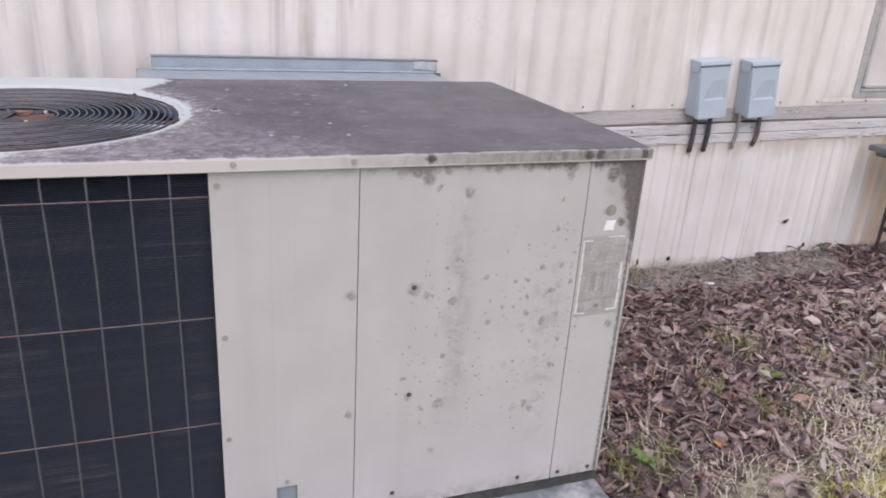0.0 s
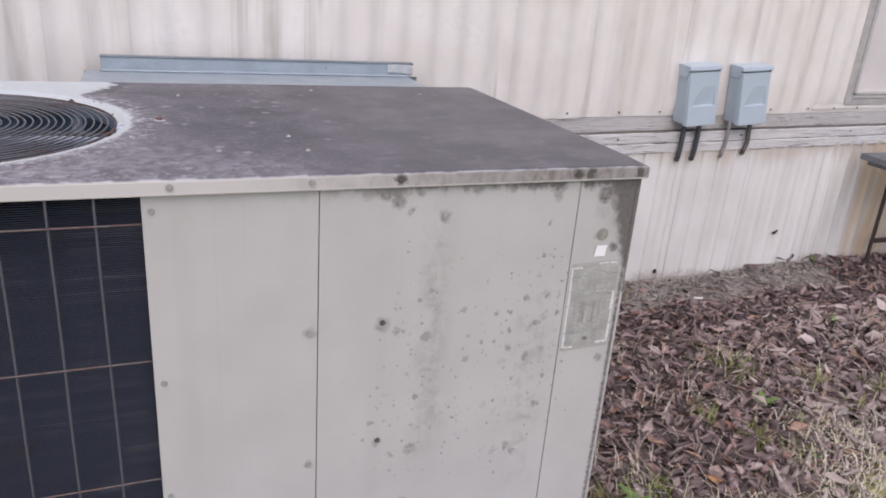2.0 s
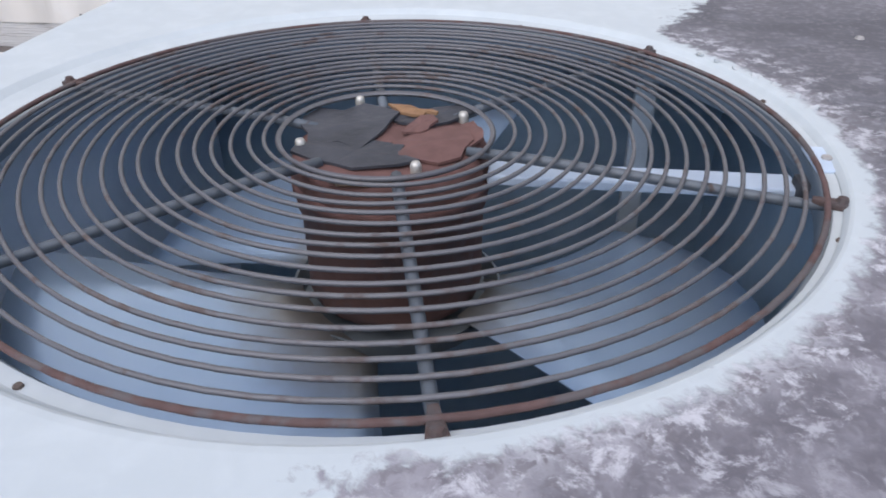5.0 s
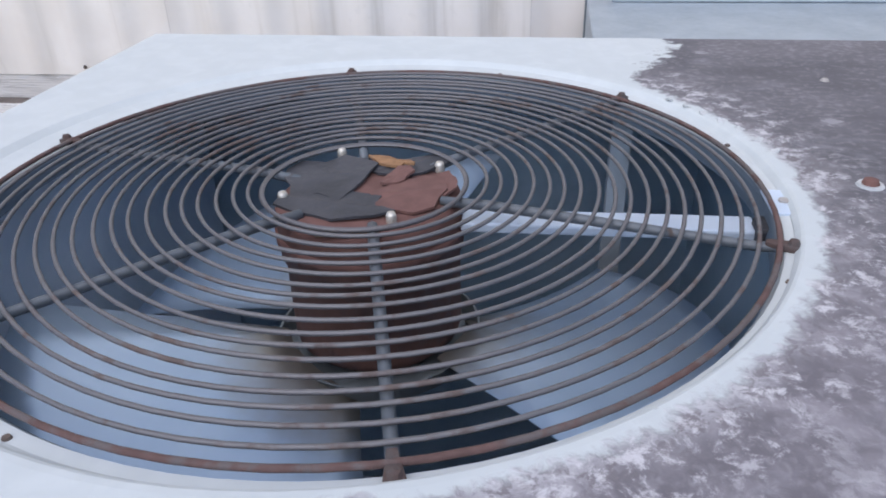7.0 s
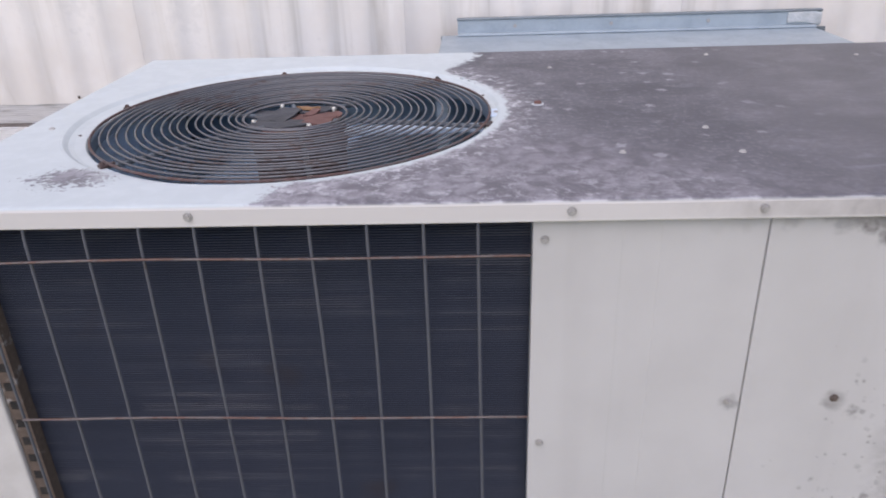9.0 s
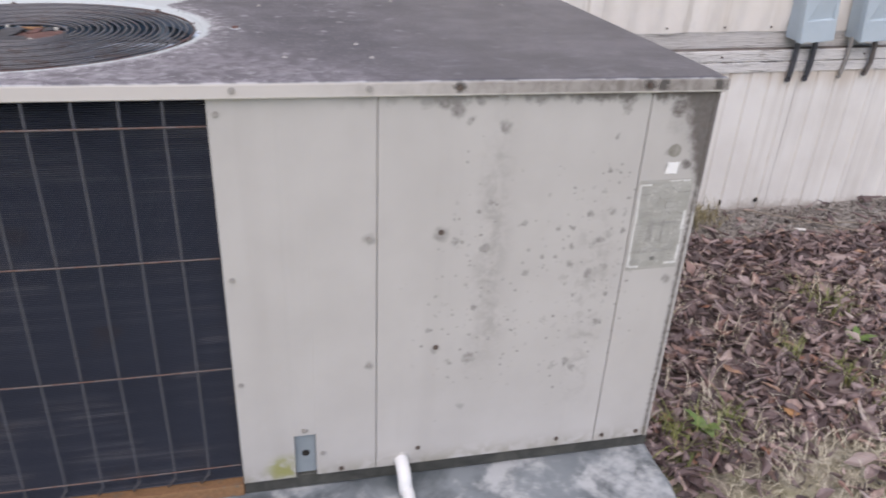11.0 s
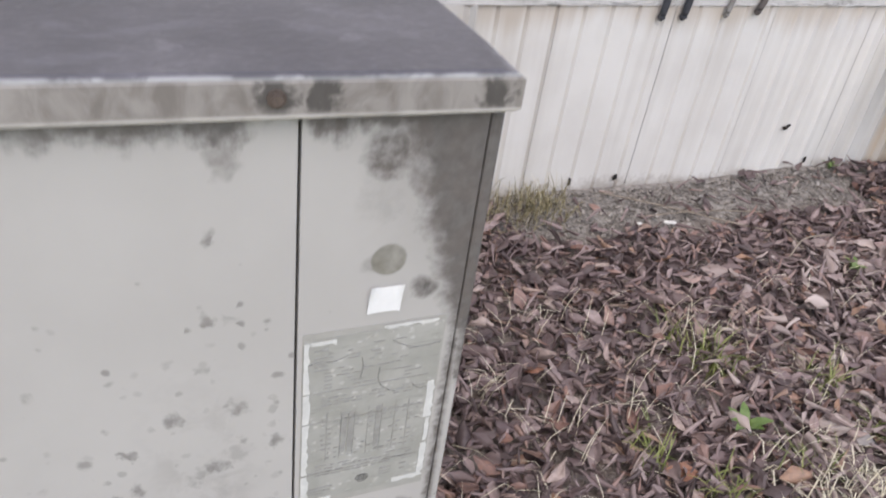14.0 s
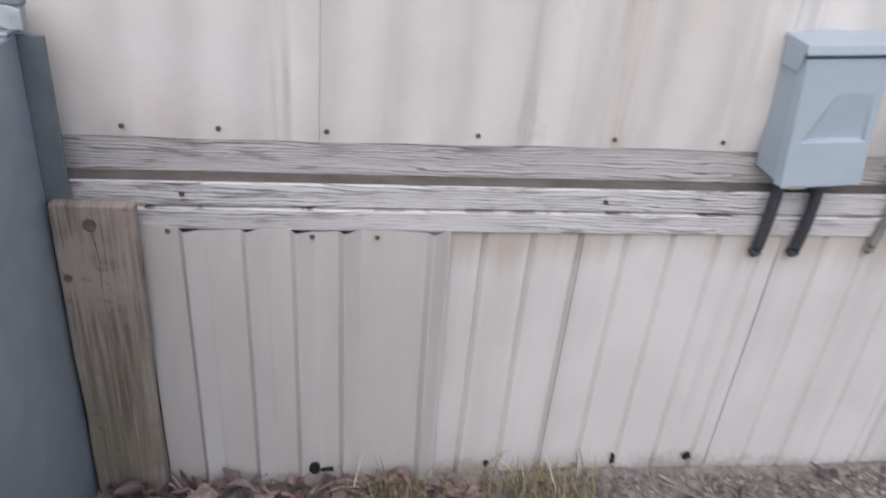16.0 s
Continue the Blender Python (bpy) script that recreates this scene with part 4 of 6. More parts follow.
for x, y in ((-0.122, 0.143), (0.009, 0.244), (-0.164, 0.650), (0.149, 0.735), (0.024, 0.137), (-0.939, 0.304), (-0.890, 0.055), (0.42, 0.70)):
    part("rivet", lathe([(0, TOP + 0.003), (0.003, TOP + 0.0025), (0.0048, TOP)], x, y, 10), STEEL, lid)

part("washer", lathe([(0.003, TOP + 0.0015), (0.009, TOP + 0.0015), (0.010, TOP)], -0.208, 0.388, 14), CAULK, lid)
part("rust_screw", lathe([(0, TOP + 0.006), (0.005, TOP + 0.005), (0.0065, TOP + 0.0015)], -0.208, 0.388, 10), MOTOR_TOP, lid, "rust-red screw on a pale washer")

# front panels with thin seams
def front_panel(x0, x1, z0=0.035, z1=0.806, y=0.0, d=0.02):
    return box(x0, x1, y, y + d, z0, z1, 0.0007)


HX0, HX1, HZ1 = -0.144, -0.103, 0.139
bm = front_panel(-0.244, HX0 - 0.0)
box(HX1, 0.0144, 0, 0.02, 0.035, 0.806, 0.0018, bm=bm)
box(HX0 - 0.002, HX1 + 0.002, 0.0004, 0.0196, HZ1, 0.8056, 0.0, bm=bm)
panel_a = part("front_panel", bm, PANEL, unit)
panel_b = part("front_panel", front_panel(0.0156, 0.4847), PANEL, unit, "cream panel speckled with black mildew")
panel_c = part("front_panel", front_panel(0.4867, 0.6045), PANEL, unit, "narrow cream panel, mouldy at the top")
part("corner_post", box(0.6060, X1, 0.001, 0.03, 0.03, 0.806, 0.003), PANEL, unit, "mould-stained corner strip")
part("panel_stop", box(-0.24, 0.603, 0.0205, 0.028, 0.03, 0.80), CAVITY, unit)
for p, spots in ((panel_a, ((-0.231, 0.778, 0), (-0.230, 0.491, 0), (-0.232, 0.272, 0), (0.0, 0.554, 0), (0.0, 0.290, 0), (-0.123, 0.150, 0), (-0.055, 0.045, 1), (-0.09, 0.09, 0))), (panel_b, ((0.127, 0.559, 1), (0.127, 0.318, 1), (0.10, 0.075, 1), (0.40, 0.055, 1))), (panel_c, ((0.505, 0.05, 1), (0.585, 0.05, 1)))):
    for x, z, dark in spots:
        screw(x, -0.0002, z, p, bool(dark), size=0.7)
part("knockout_plate", box(HX0 + 0.001, HX1 - 0.001, 0.012, 0.015, 0.036, HZ1 - 0.001), GALV, panel_a, "small grey plate in a cut-out")
part("knockout_hole", lathe([(0, 0.0), (0.008, 0.0)], 0, 0, 14), HOLE, panel_a).matrix_basis = pose(-0.123, 0.0116, 0.085, 90, 0, 0)

# rating label and blank sticker
label = thing("rating_label", 0.543, -0.001, 0.548, "faded grey rating label with a torn white border", "label")
SKEW = 0.015
r = random.Random(4)


def sheet(x0, x1, z0, z1, y, t=0.0004):
    bm = box(x0, x1, y - t, y, z0, z1)
    for v in bm.verts:
        v.co.z += SKEW * (v.co.x - 0.49)
    return bm


def torn(x0, x1, z0, z1, y, rag=0.0012):
    """A strip of film whose long edges are torn unevenly."""
    bm = bmesh.new()
    upright = z1 - z0 > x1 - x0
    n = max(4, round(max(z1 - z0, x1 - x0) / 0.004))
    rows = []
    for k in range(n + 1):
        t = k / n
        if upright:
            z = z0 + (z1 - z0) * t
            a, b = (x0 + r.uniform(0, 0.0005), z), (x1 - r.uniform(-rag, rag), z)
        else:
            x = x0 + (x1 - x0) * t
            a, b = (x, z1 - r.uniform(0, 0.0004)), (x, z0 + r.uniform(-rag, rag))
        rows.append([bm.verts.new((p[0], yy, p[1] + SKEW * (p[0] - 0.49))) for yy in (y, y - 0.0003) for p in (a, b)])
    for p, q in zip(rows, rows[1:]):
        for i0, i1 in ((0, 1), (1, 3), (3, 2), (2, 0)):
            bm.faces.new((p[i0], p[i1], q[i1], q[i0]))
    bm.faces.new((rows[0][0], rows[0][1], rows[0][3], rows[0][2]))
    bm.faces.new((rows[-1][0], rows[-1][2], rows[-1][3], rows[-1][1]))
    bmesh.ops.recalc_face_normals(bm, faces=bm.faces[:])
    return bm


def bars(z, x0, x1, h, lo, hi, chance, material):
    x = x0
    while x < x1 - 0.003:
        w = r.uniform(lo, hi)
        if r.random() < chance:
            zz = z + r.uniform(-0.0003, 0.0003)
            part("print_bar", sheet(x, min(x + w, x1), zz, zz + h, -0.0013, 0.0003), material, label)
        x += w + r.uniform(0.0008, 0.003)


part("backing", sheet(0.4902, 0.5960, 0.4560, 0.6400, -0.0002, 0.0004), LABEL_GREY, label)
part("print_field", sheet(0.4912, 0.5945, 0.4630, 0.6350, -0.0007, 0.0003), LABEL, label)
for x0, x1, z0, z1 in ((0.4908, 0.4966, 0.464, 0.4945), (0.4908, 0.4955, 0.4960, 0.5520), (0.4908, 0.4960, 0.5535, 0.5830), (0.4908, 0.4952, 0.5845, 0.6320), (0.5895, 0.5945, 0.4660, 0.5060), (0.5908, 0.5945, 0.5085, 0.5350), (0.5880, 0.5945, 0.5365, 0.5760), (0.4960, 0.5140, 0.6290, 0.6330), (0.5480, 0.5900, 0.6360, 0.6385), (0.5680, 0.5900, 0.4650, 0.4700), (0.4960, 0.5160, 0.4620, 0.4655)):
    part("border", torn(x0, x1, z0, z1, -0.0012), LABEL_EDGE, label, "white torn edge")
for k in range(11):
    z = 0.6240 - k * 0.0037
    bars(z, 0.4985 if k < 6 else 0.5060, 0.5120, 0.0008, 0.004, 0.011, 0.85, INK)
    bars(z, 0.5140 + r.uniform(0, 0.012), 0.5800 + r.uniform(-0.01, 0.006), 0.0009, 0.003, 0.010, 0.42, INK)
for z, x0, x1 in ((0.5835, 0.4985, 0.5880), (0.5525, 0.4912, 0.5870), (0.4955, 0.4912, 0.5870)):
    part("print_rule", sheet(x0, x1, z, z + 0.0007, -0.0013, 0.0003), INK, label)
for k in range(3):
    bars(0.5765 - k * 0.0036, 0.5050, 0.5860, 0.0011, 0.002, 0.008, 0.7, INK)
# a table of upright columns under the heading
for k in range(15):
    x = 0.5050 + k * 0.0054
    if k in (3, 4, 8):
        part("print_column", sheet(x, x + 0.0042, 0.5120 + r.uniform(0, 0.006), 0.5600 - r.uniform(0, 0.008), -0.0013, 0.0003), INK, label)
    for q in range(9):
        z = 0.5110 + q * 0.0054
        if r.random() < 0.6:
            part("print_bar", sheet(x + r.uniform(0, 0.001), x + r.uniform(0.0018, 0.0042), z, z + r.uniform(0.0008, 0.0018), -0.0014, 0.0003), INK, label)
    if k % 2:
        part("print_rule", sheet(x - 0.0008, x - 0.0003, 0.5085, 0.5610, -0.0013, 0.0003), INK, label)
for k in range(4):
    bars(0.5030 - k * 0.0036, 0.5020, 0.5840, 0.0012, 0.003, 0.012, 0.75, INK)
for z, x0, x1 in ((0.4850, 0.5560, 0.5660), (0.4815, 0.5560, 0.5660), (0.4780, 0.5560, 0.5650), (0.4860, 0.5730, 0.5790), (0.4800, 0.5735, 0.5780), (0.4770, 0.4980, 0.5170), (0.4735, 0.4980, 0.5150), (0.4700, 0.4980, 0.5100)):
    part("print_bar", sheet(x0, x1, z, z + 0.0011, -0.0013, 0.0003), INK, label)
bm = bmesh.new()
for rad, wide in ((0.0056, 0.0007), (0.0040, 0.0006)):
    for k in range(20):
        a, b = 2 * math.pi * k / 20, 2 * math.pi * (k + 1) / 20
        bm.faces.new([bm.verts.new((0.5415 + rr * math.cos(t), -0.0014, 0.4800 + 0.8 * rr * math.sin(t))) for rr, t in ((rad, a), (rad, b), (rad - wide, b), (rad - wide, a))])
for k in range(3):
    x = 0.5388 + k * 0.0019
    bm.faces.new([bm.verts.new(p) for p in ((x, -0.0014, 0.4782), (x + 0.0011, -0.0014, 0.4782), (x + 0.0011, -0.0014, 0.4818), (x, -0.0014, 0.4818))])
bmesh.ops.recalc_face_normals(bm, faces=bm.faces[:])
bmesh.ops.solidify(bm, geom=bm.faces[:], thickness=0.0003)
part("stamp", bm, INK_DARK, label, "small dark oval stamp")
for pts in (((0.4912, 0.610), (0.500, 0.614), (0.512, 0.6125), (0.524, 0.6170)), ((0.5560, 0.6240), (0.566, 0.6180), (0.575, 0.6150), (0.594, 0.6160)), ((0.548, 0.600), (0.5475, 0.588), (0.553, 0.578), (0.562, 0.572)), ((0.575, 0.578), (0.582, 0.5715), (0.594, 0.5740)), ((0.5335, 0.6120), (0.5350, 0.6020), (0.5330, 0.5930))):
    part("wrinkle", tube(curve([(x, -0.0011, z) for x, z in pts], 4), 0.00028, 4), INK_DARK, label)
bm = bmesh.new()
grid = [[bm.verts.new((0.5342 + 0.0240 * u / 6 + 0.0006 * (w / 6), -0.0012 - 0.0034 * (abs(u - 3) / 3) ** 4 * (w / 6) ** 2, 0.6525 + 0.0215 * w / 6 + 0.0022 * (abs(u - 3) / 3) ** 3 * (1 if w == 6 else -0.4 if w == 0 else 0))) for u in range(7)] for w in range(7)]
for w in range(6):
    for u in range(6):
        bm.faces.new((grid[w][u], grid[w][u + 1], grid[w + 1][u + 1], grid[w + 1][u]))
bmesh.ops.recalc_face_normals(bm, faces=bm.faces[:])
bmesh.ops.solidify(bm, geom=bm.faces[:], thickness=0.0003)
bmesh.ops.recalc_face_normals(bm, faces=bm.faces[:])
sticker = part("sticker", bm, WHITE)
tagged(sticker, "small blank white paper sticker with curled edges on a panel", "sticker")

# base rail, sides, back and inner walls
part("base_rail", box(-0.245, X1 + 0.004, 0.006, 0.04, 0.002, 0.034, 0.002), RAIL, unit, "dark base rail")
part("base_rail", box(X0, -0.2455, 0.002, 0.05, 0.002, 0.030, 0.002), SILL, unit, "rusted base pan edge")
part("side_panel", box(X1 - 0.012, X1, 0.031, Y1 - 0.001, 0.004, 0.806, 0.002), CREAM, unit)
part("side_panel", box(X0, X0 + 0.01, 0.10, Y1 - 0.001, 0.004, 0.806, 0.002), CREAM, unit)
part("back_panel", box(X0 + 0.001, X1 - 0.013, Y1 - 0.012, Y1, 0.004, 0.806, 0.002), INNER, unit)
part("divider", box(-0.2435, -0.232, 0.0285, Y1 - 0.013, 0.031, 0.803), INNER, unit)
part("base_pan", box(X0 + 0.011, X1 - 0.013, 0.051, Y1 - 0.013, 0.004, 0.03), CAVITY, unit)
part("corner_post", box(X0, -0.918, 0.0, 0.099, 0.031, 0.806, 0.003), CREAM, unit)
part("coil_end_plate", box(-0.917, -0.895, 0.006, 0.04, 0.031, 0.805, 0.001), COIL_END, unit, "perforated coil end plate")
for k in range(26):
    z = 0.05 + k * 0.029
    part("plate_hole", box(-0.912, -0.900, 0.0048, 0.0058, z, z + 0.012, 0.0), HOLE, unit)

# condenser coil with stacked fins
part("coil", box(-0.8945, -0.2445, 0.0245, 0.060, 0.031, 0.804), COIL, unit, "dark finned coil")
bm = bmesh.new()
for k in range(225):
    z = 0.034 + k * 0.00342
    vs = [bm.verts.new((a, b, c)) for a, b, c in ((-0.894, 0.0235, z), (-0.245, 0.0235, z), (-0.245, 0.0215, z + 0.0012), (-0.894, 0.0215, z + 0.0012), (-0.245, 0.0235, z + 0.0026), (-0.894, 0.0235, z + 0.0026))]
    bm.faces.new((vs[0], vs[1], vs[2], vs[3]))
    bm.faces.new((vs[3], vs[2], vs[4], vs[5]))
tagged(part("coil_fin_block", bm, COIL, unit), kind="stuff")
# pale colour on the side coil stands in for light inside the fan well
part("coil", box(X0 + 0.012, X0 + 0.05, 0.10, Y1 - 0.02, 0.031, 0.80), CAVITY, unit)

guard = part("coil_guard", tube([(-0.893, -0.004, 0.079), (-0.893, -0.004, 0.80)], 0.002, 6), WIRE, unit, "wire guard over the coil")
wr = random.Random(11)
for x in (-0.305, -0.366, -0.430, -0.493, -0.557, -0.624, -0.688, -0.753, -0.823):
    j = [wr.uniform(-0.002, 0.002) for _ in range(4)]
    pts = [(x + j[0], 0.012, 0.806), (x + j[0], -0.002, 0.79), (x + j[1], -0.005, 0.6), (x + j[2], -0.004, 0.35), (x + j[3], -0.005, 0.10), (x - 0.004, -0.001, 0.072), (x - 0.014, 0.008, 0.050), (x - 0.020, 0.018, 0.034)]
    part("upright_wire", tube(curve(pts, 4), 0.0022, 6), WIRE, guard, smooth=True)
for z in (0.762, 0.538, 0.317, 0.092):
    pts = [(-0.893, -0.0075, z - 0.002), (-0.7, -0.0092, z + wr.uniform(-0.002, 0.002)), (-0.5, -0.0092, z), (-0.246, -0.0078, z)]
    part("cross_wire", tube(curve(pts, 5), 0.0015, 6), WIRE_RUST, guard, "rusted cross wire", smooth=True)

# fan grille
grille = part("fan_grille", lathe([(0.0778, 0.8255), (0.0800, 0.828), (0.0822, 0.8255), (0.0800, 0.823), (0.0778, 0.8255)], FAN[0] - 0.003, FAN[1], 64), RING, unit, "round wire fan grille, partly rusted", smooth=True)


def ring(r, z, w, wob=0.0, ph=0.0):
    pts = []
    for k in range(80):
        a = 2 * math.pi * k / 80
        rr = r + wob * math.sin(2 * a + ph)
        pts.append((FAN[0] + rr * math.cos(a), FAN[1] + rr * math.sin(a), z + wob * 0.5 * math.sin(3 * a + ph)))
    return tube(pts, w, 6, closed=True)


for k in range(1, 18):
    r = 0.0800 + k * 0.0122
    part("grille_ring", ring(r, 0.8275, 0.0016, 0.0009, k * 1.7), RING, grille, smooth=True)
part("grille_ring", ring(0.3000, 0.8265, 0.0021), RING_RUST, grille, "rust-red outer ring", smooth=True)
for k, a in enumerate((-75, -14, 47, 106.5, 167, -132)):
    c, s = math.cos(radians(a)), math.sin(radians(a))
    pts = [(FAN[0] + r * c, FAN[1] + r * s, z) for r, z in ((0.062, 0.819), (0.10, 0.8215), (0.2, 0.822), (0.286, 0.822), (0.302, 0.8235))]
    part("spoke", tube(pts, [0.0042, 0.0042, 0.0038, 0.0036, 0.0036], 8), SPOKE, grille, smooth=True)
    # flattened foot held by a screw
    bm = box(0.291, 0.3125, -0.0065, 0.0065, 0.8228, 0.8275, 0.0012)
    for v in bm.verts:
        v.co.y *= 0.42 if v.co.x < 0.301 else 0.85
    bmesh.ops.rotate(bm, matrix=Matrix.Rotation(radians(a), 3, "Z"), verts=bm.verts)
    bmesh.ops.translate(bm, vec=(FAN[0], FAN[1], 0), verts=bm.verts)
    foot = part("foot", bm, FOOT, grille, "rusted mounting foot")
    part("screw_head", lathe([(0, 0.8310), (0.0030, 0.8304), (0.0042, 0.8272)], FAN[0] + 0.308 * c, FAN[1] + 0.308 * s, 8), FOOT, foot)

# motor
motor = part("fan_motor", lathe([(0, 0.676), (0.03, 0.676), (0.060, 0.684), (0.070, 0.694), (0.0715, 0.700), (0.0715, 0.772), (0.0745, 0.774), (0.0750, 0.802), (0.0735, 0.810), (0.066, 0.8155), (0, 0.817)], *FAN, 40), MOTOR, unit, "rusted round fan motor", smooth=True)
part("motor_band", lathe([(0.0745, 0.786), (0.0770, 0.787), (0.0770, 0.795), (0.0745, 0.796)], *FAN, 40), MOTOR_TOP, motor, smooth=True)
part("motor_cap", lathe([(0, 0.8195), (0.052, 0.8190), (0.067, 0.8170), (0.0735, 0.8120), (0.0740, 0.8095)], *FAN, 32), MOTOR_TOP, motor, "orange rust on the motor cap", smooth=True)


def flake(cx, cy, w, d, z, seed, turn, up=0.0):
    """A curled flake of coating with a torn outline."""
    q = random.Random(seed)
    bm = bmesh.new()
    n = 14
    rim = []
    for k in range(n):
        a = 2 * math.pi * k / n
        s = q.uniform(0.72, 1.12)
        rim.append(Vector((w * s * math.cos(a), d * s * math.sin(a), up * max(0, math.cos(a)) + q.uniform(-0.0008, 0.0012))))
    top = [bm.verts.new(v) for v in rim]
    low = [bm.verts.new(v - Vector((0, 0, 0.0022))) for v in rim]
    c1, c0 = bm.verts.new((0, 0, 0.0012)), bm.verts.new((0, 0, -0.0012))
    for k in range(n):
        j = (k + 1) % n
        bm.faces.new((top[k], top[j], c1))
        bm.faces.new((low[j], low[k], c0))
        bm.faces.new((top[k], low[k], low[j], top[j]))
    bmesh.ops.recalc_face_normals(bm, faces=bm.faces[:])
    bmesh.ops.rotate(bm, matrix=Matrix.Rotation(radians(turn), 3, "Z"), verts=bm.verts)
    bmesh.ops.translate(bm, vec=(cx, cy, z), verts=bm.verts)
    return bm


for dx, dy, w, d, z, seed, turn, up, material in ((-0.036, 0.018, 0.042, 0.044, 0.8215, 1, 10, 0.003, TAR), (-0.020, -0.032, 0.046, 0.026, 0.8212, 2, -12, 0.002, TAR), (0.026, 0.046, 0.034, 0.018, 0.8214, 3, 25, 0.003, TAR), (0.008, 0.046, 0.026, 0.007, 0.8248, 5, -28, 0.003, SILL), (-0.008, -0.068, 0.024, 0.004, 0.8170, 6, 3, 0.001, SILL), (0.034, -0.008, 0.036, 0.030, 0.8222, 7, 30, 0.002, MOTOR_TOP), (0.058, 0.010, 0.014, 0.026, 0.8210, 8, 5, 0.003, MOTOR_TOP), (-0.052, -0.036, 0.012, 0.018, 0.8188, 9, 40, 0.002, MOTOR_TOP), (0.020, 0.018, 0.016, 0.010, 0.8240, 10, 60, 0.004, MOTOR_TOP)):
    part("coating_flake", flake(FAN[0] + dx, FAN[1] + dy, w, d, z, seed, turn, up), material, motor)
for x, y in ((-0.646, 0.348), (-0.555, 0.321), (-0.533, 0.416), (-0.623, 0.440)):
    bm = lathe([(0, 0.8262), (0.0030, 0.8256), (0.0041, 0.8232), (0.0041, 0.818), (0.0040, 0.810)], x, y, 12)
    part("mounting_nut", bm, BRASS, motor, "pale capped nut", smooth=True)


# fan blades below the motor
def blade_mesh(a0):
    bm = bmesh.new()
    rows = []
    for i in range(9):
        t = i / 8
        r = 0.078 + t * 0.214
        half = 0.62 + 0.20 * t ** 0.7
        sweep = 0.10 * t
        row = []
        for j in range(9):
            s = j / 8 * 2 - 1
            a = a0 + sweep + s * half
            z = 0.684 - 0.054 * s * (0.25 + 0.75 * t) + 0.012 * (1 - s * s)
            row.append(bm.verts.new((FAN[0] + r * math.cos(a), FAN[1] + r * math.sin(a), z)))
        rows.append(row)
    for a, b in zip(rows, rows[1:]):
        for j in range(8):
            bm.faces.new((a[j], a[j + 1], b[j + 1], b[j]))
    bmesh.ops.recalc_face_normals(bm, faces=bm.faces[:])
    bmesh.ops.solidify(bm, geom=bm.faces[:], thickness=0.0018)
    return bm


fan = part("fan", lathe([(0, 0.6755), (0.080, 0.6755), (0.086, 0.690), (0.088, 0.690), (0.082, 0.672), (0.055, 0.655), (0.03, 0.640), (0, 0.640)], *FAN, 32), GALV_DARK, unit, "aluminium fan under the grille")
for a in (-126, -6, 114):
    part("fan_blade", blade_mesh(radians(a)), BLADE_STAINED, fan, smooth=True)

# lead channel from the motor to the rim, its clip and a stiffener inside
bm = box(0.075, 0.294, -0.013, 0.013, 0.797, 0.8055, 0.002)
bmesh.ops.rotate(bm, matrix=Matrix.Rotation(radians(1.5), 3, "Z"), verts=bm.verts)
bmesh.ops.translate(bm, vec=(FAN[0], FAN[1] - 0.012, 0), verts=bm.verts)
part("lead_channel", bm, BLADE, unit, "flat pale channel for the motor lead")
part("lead_boot", box(-0.292, -0.279, 0.345, 0.369, 0.796, 0.812, 0.003), TAR, unit)
clip = part("rim_clip", box(-0.285, -0.264, 0.346, 0.386, 0.8225, 0.8252, 0.0008), BLADE, unit)
part("clip_bolt", lathe([(0, 0.827), (0.004, 0.8265), (0.0055, 0.8205)], -0.273, 0.366, 8), STEEL, clip)
part("stiffener", box(-0.378, -0.356, 0.612, 0.628, 0.031, 0.80, 0.001), GALV, unit)
for k in range(7):
    c = radians(14 + k * 4.2)
    part("weld_crumb", flake(FAN[0] + 0.330 * math.cos(c), FAN[1] + 0.330 * math.sin(c), 0.007, 0.005, 0.829, 30 + k, k * 40, 0.003), CAULK, lid)

# drain pipe
drain = thing("drain_pipe", 0.066, 0.0, 0.0, "short white plastic drain pipe with an elbow", "pipe")
part("elbow", tube(curve([(0.066, 0.012, 0.050), (0.066, -0.020, 0.050), (0.0665, -0.040, 0.040), (0.068, -0.046, 0.018), (0.070, -0.047, 0.006)], 6), 0.0142, 14), PVC, drain, smooth=True)
part("pipe", tube(curve([(0.070, -0.047, 0.008), (0.071, -0.056, 0.0135), (0.068, -0.12, 0.0135), (0.062, -0.24, 0.0135)], 5), 0.0132, 14), PVC, drain, smooth=True)
bm = bmesh.new()
tube([(0.066, 0.004, 0.050), (0.066, -0.004, 0.050)], 0.0175, 14, bm=bm)
part("collar", bm, PVC_DIRTY, drain, "grimy collar", smooth=True)

# ---- duct behind the unit ----
duct = thing("supply_duct", 0.1, 1.05, 0.0, "galvanised sheet duct between the unit and the wall", "duct")
part("duct_body", box(-0.392, 0.571, Y1 + 0.034, 1.262, -0.04, 0.797, 0.003), GALV, duct)
part("wall_flange", box(-0.395, 0.605, 1.262, 1.270, 0.548, 0.795, 0.001), GALV_DARK, duct, "dull upright flange")
part("flange_strip", box(-0.350, 0.586, 1.256, 1.270, 0.799, 0.836, 0.002), GALV, duct)
part("flange_hem", box(-0.352, 0.588, 1.253, 1.272, 0.834, 0.840, 0.002), GALV_DARK, duct)
part("top_seam", box(-0.350, 0.571, 1.235, 1.261, 0.7975, 0.803, 0.002), GALV, duct)
bm = box(0.50, 0.586, 1.2515, 1.2575, 0.808, 0.8345, 0.002)
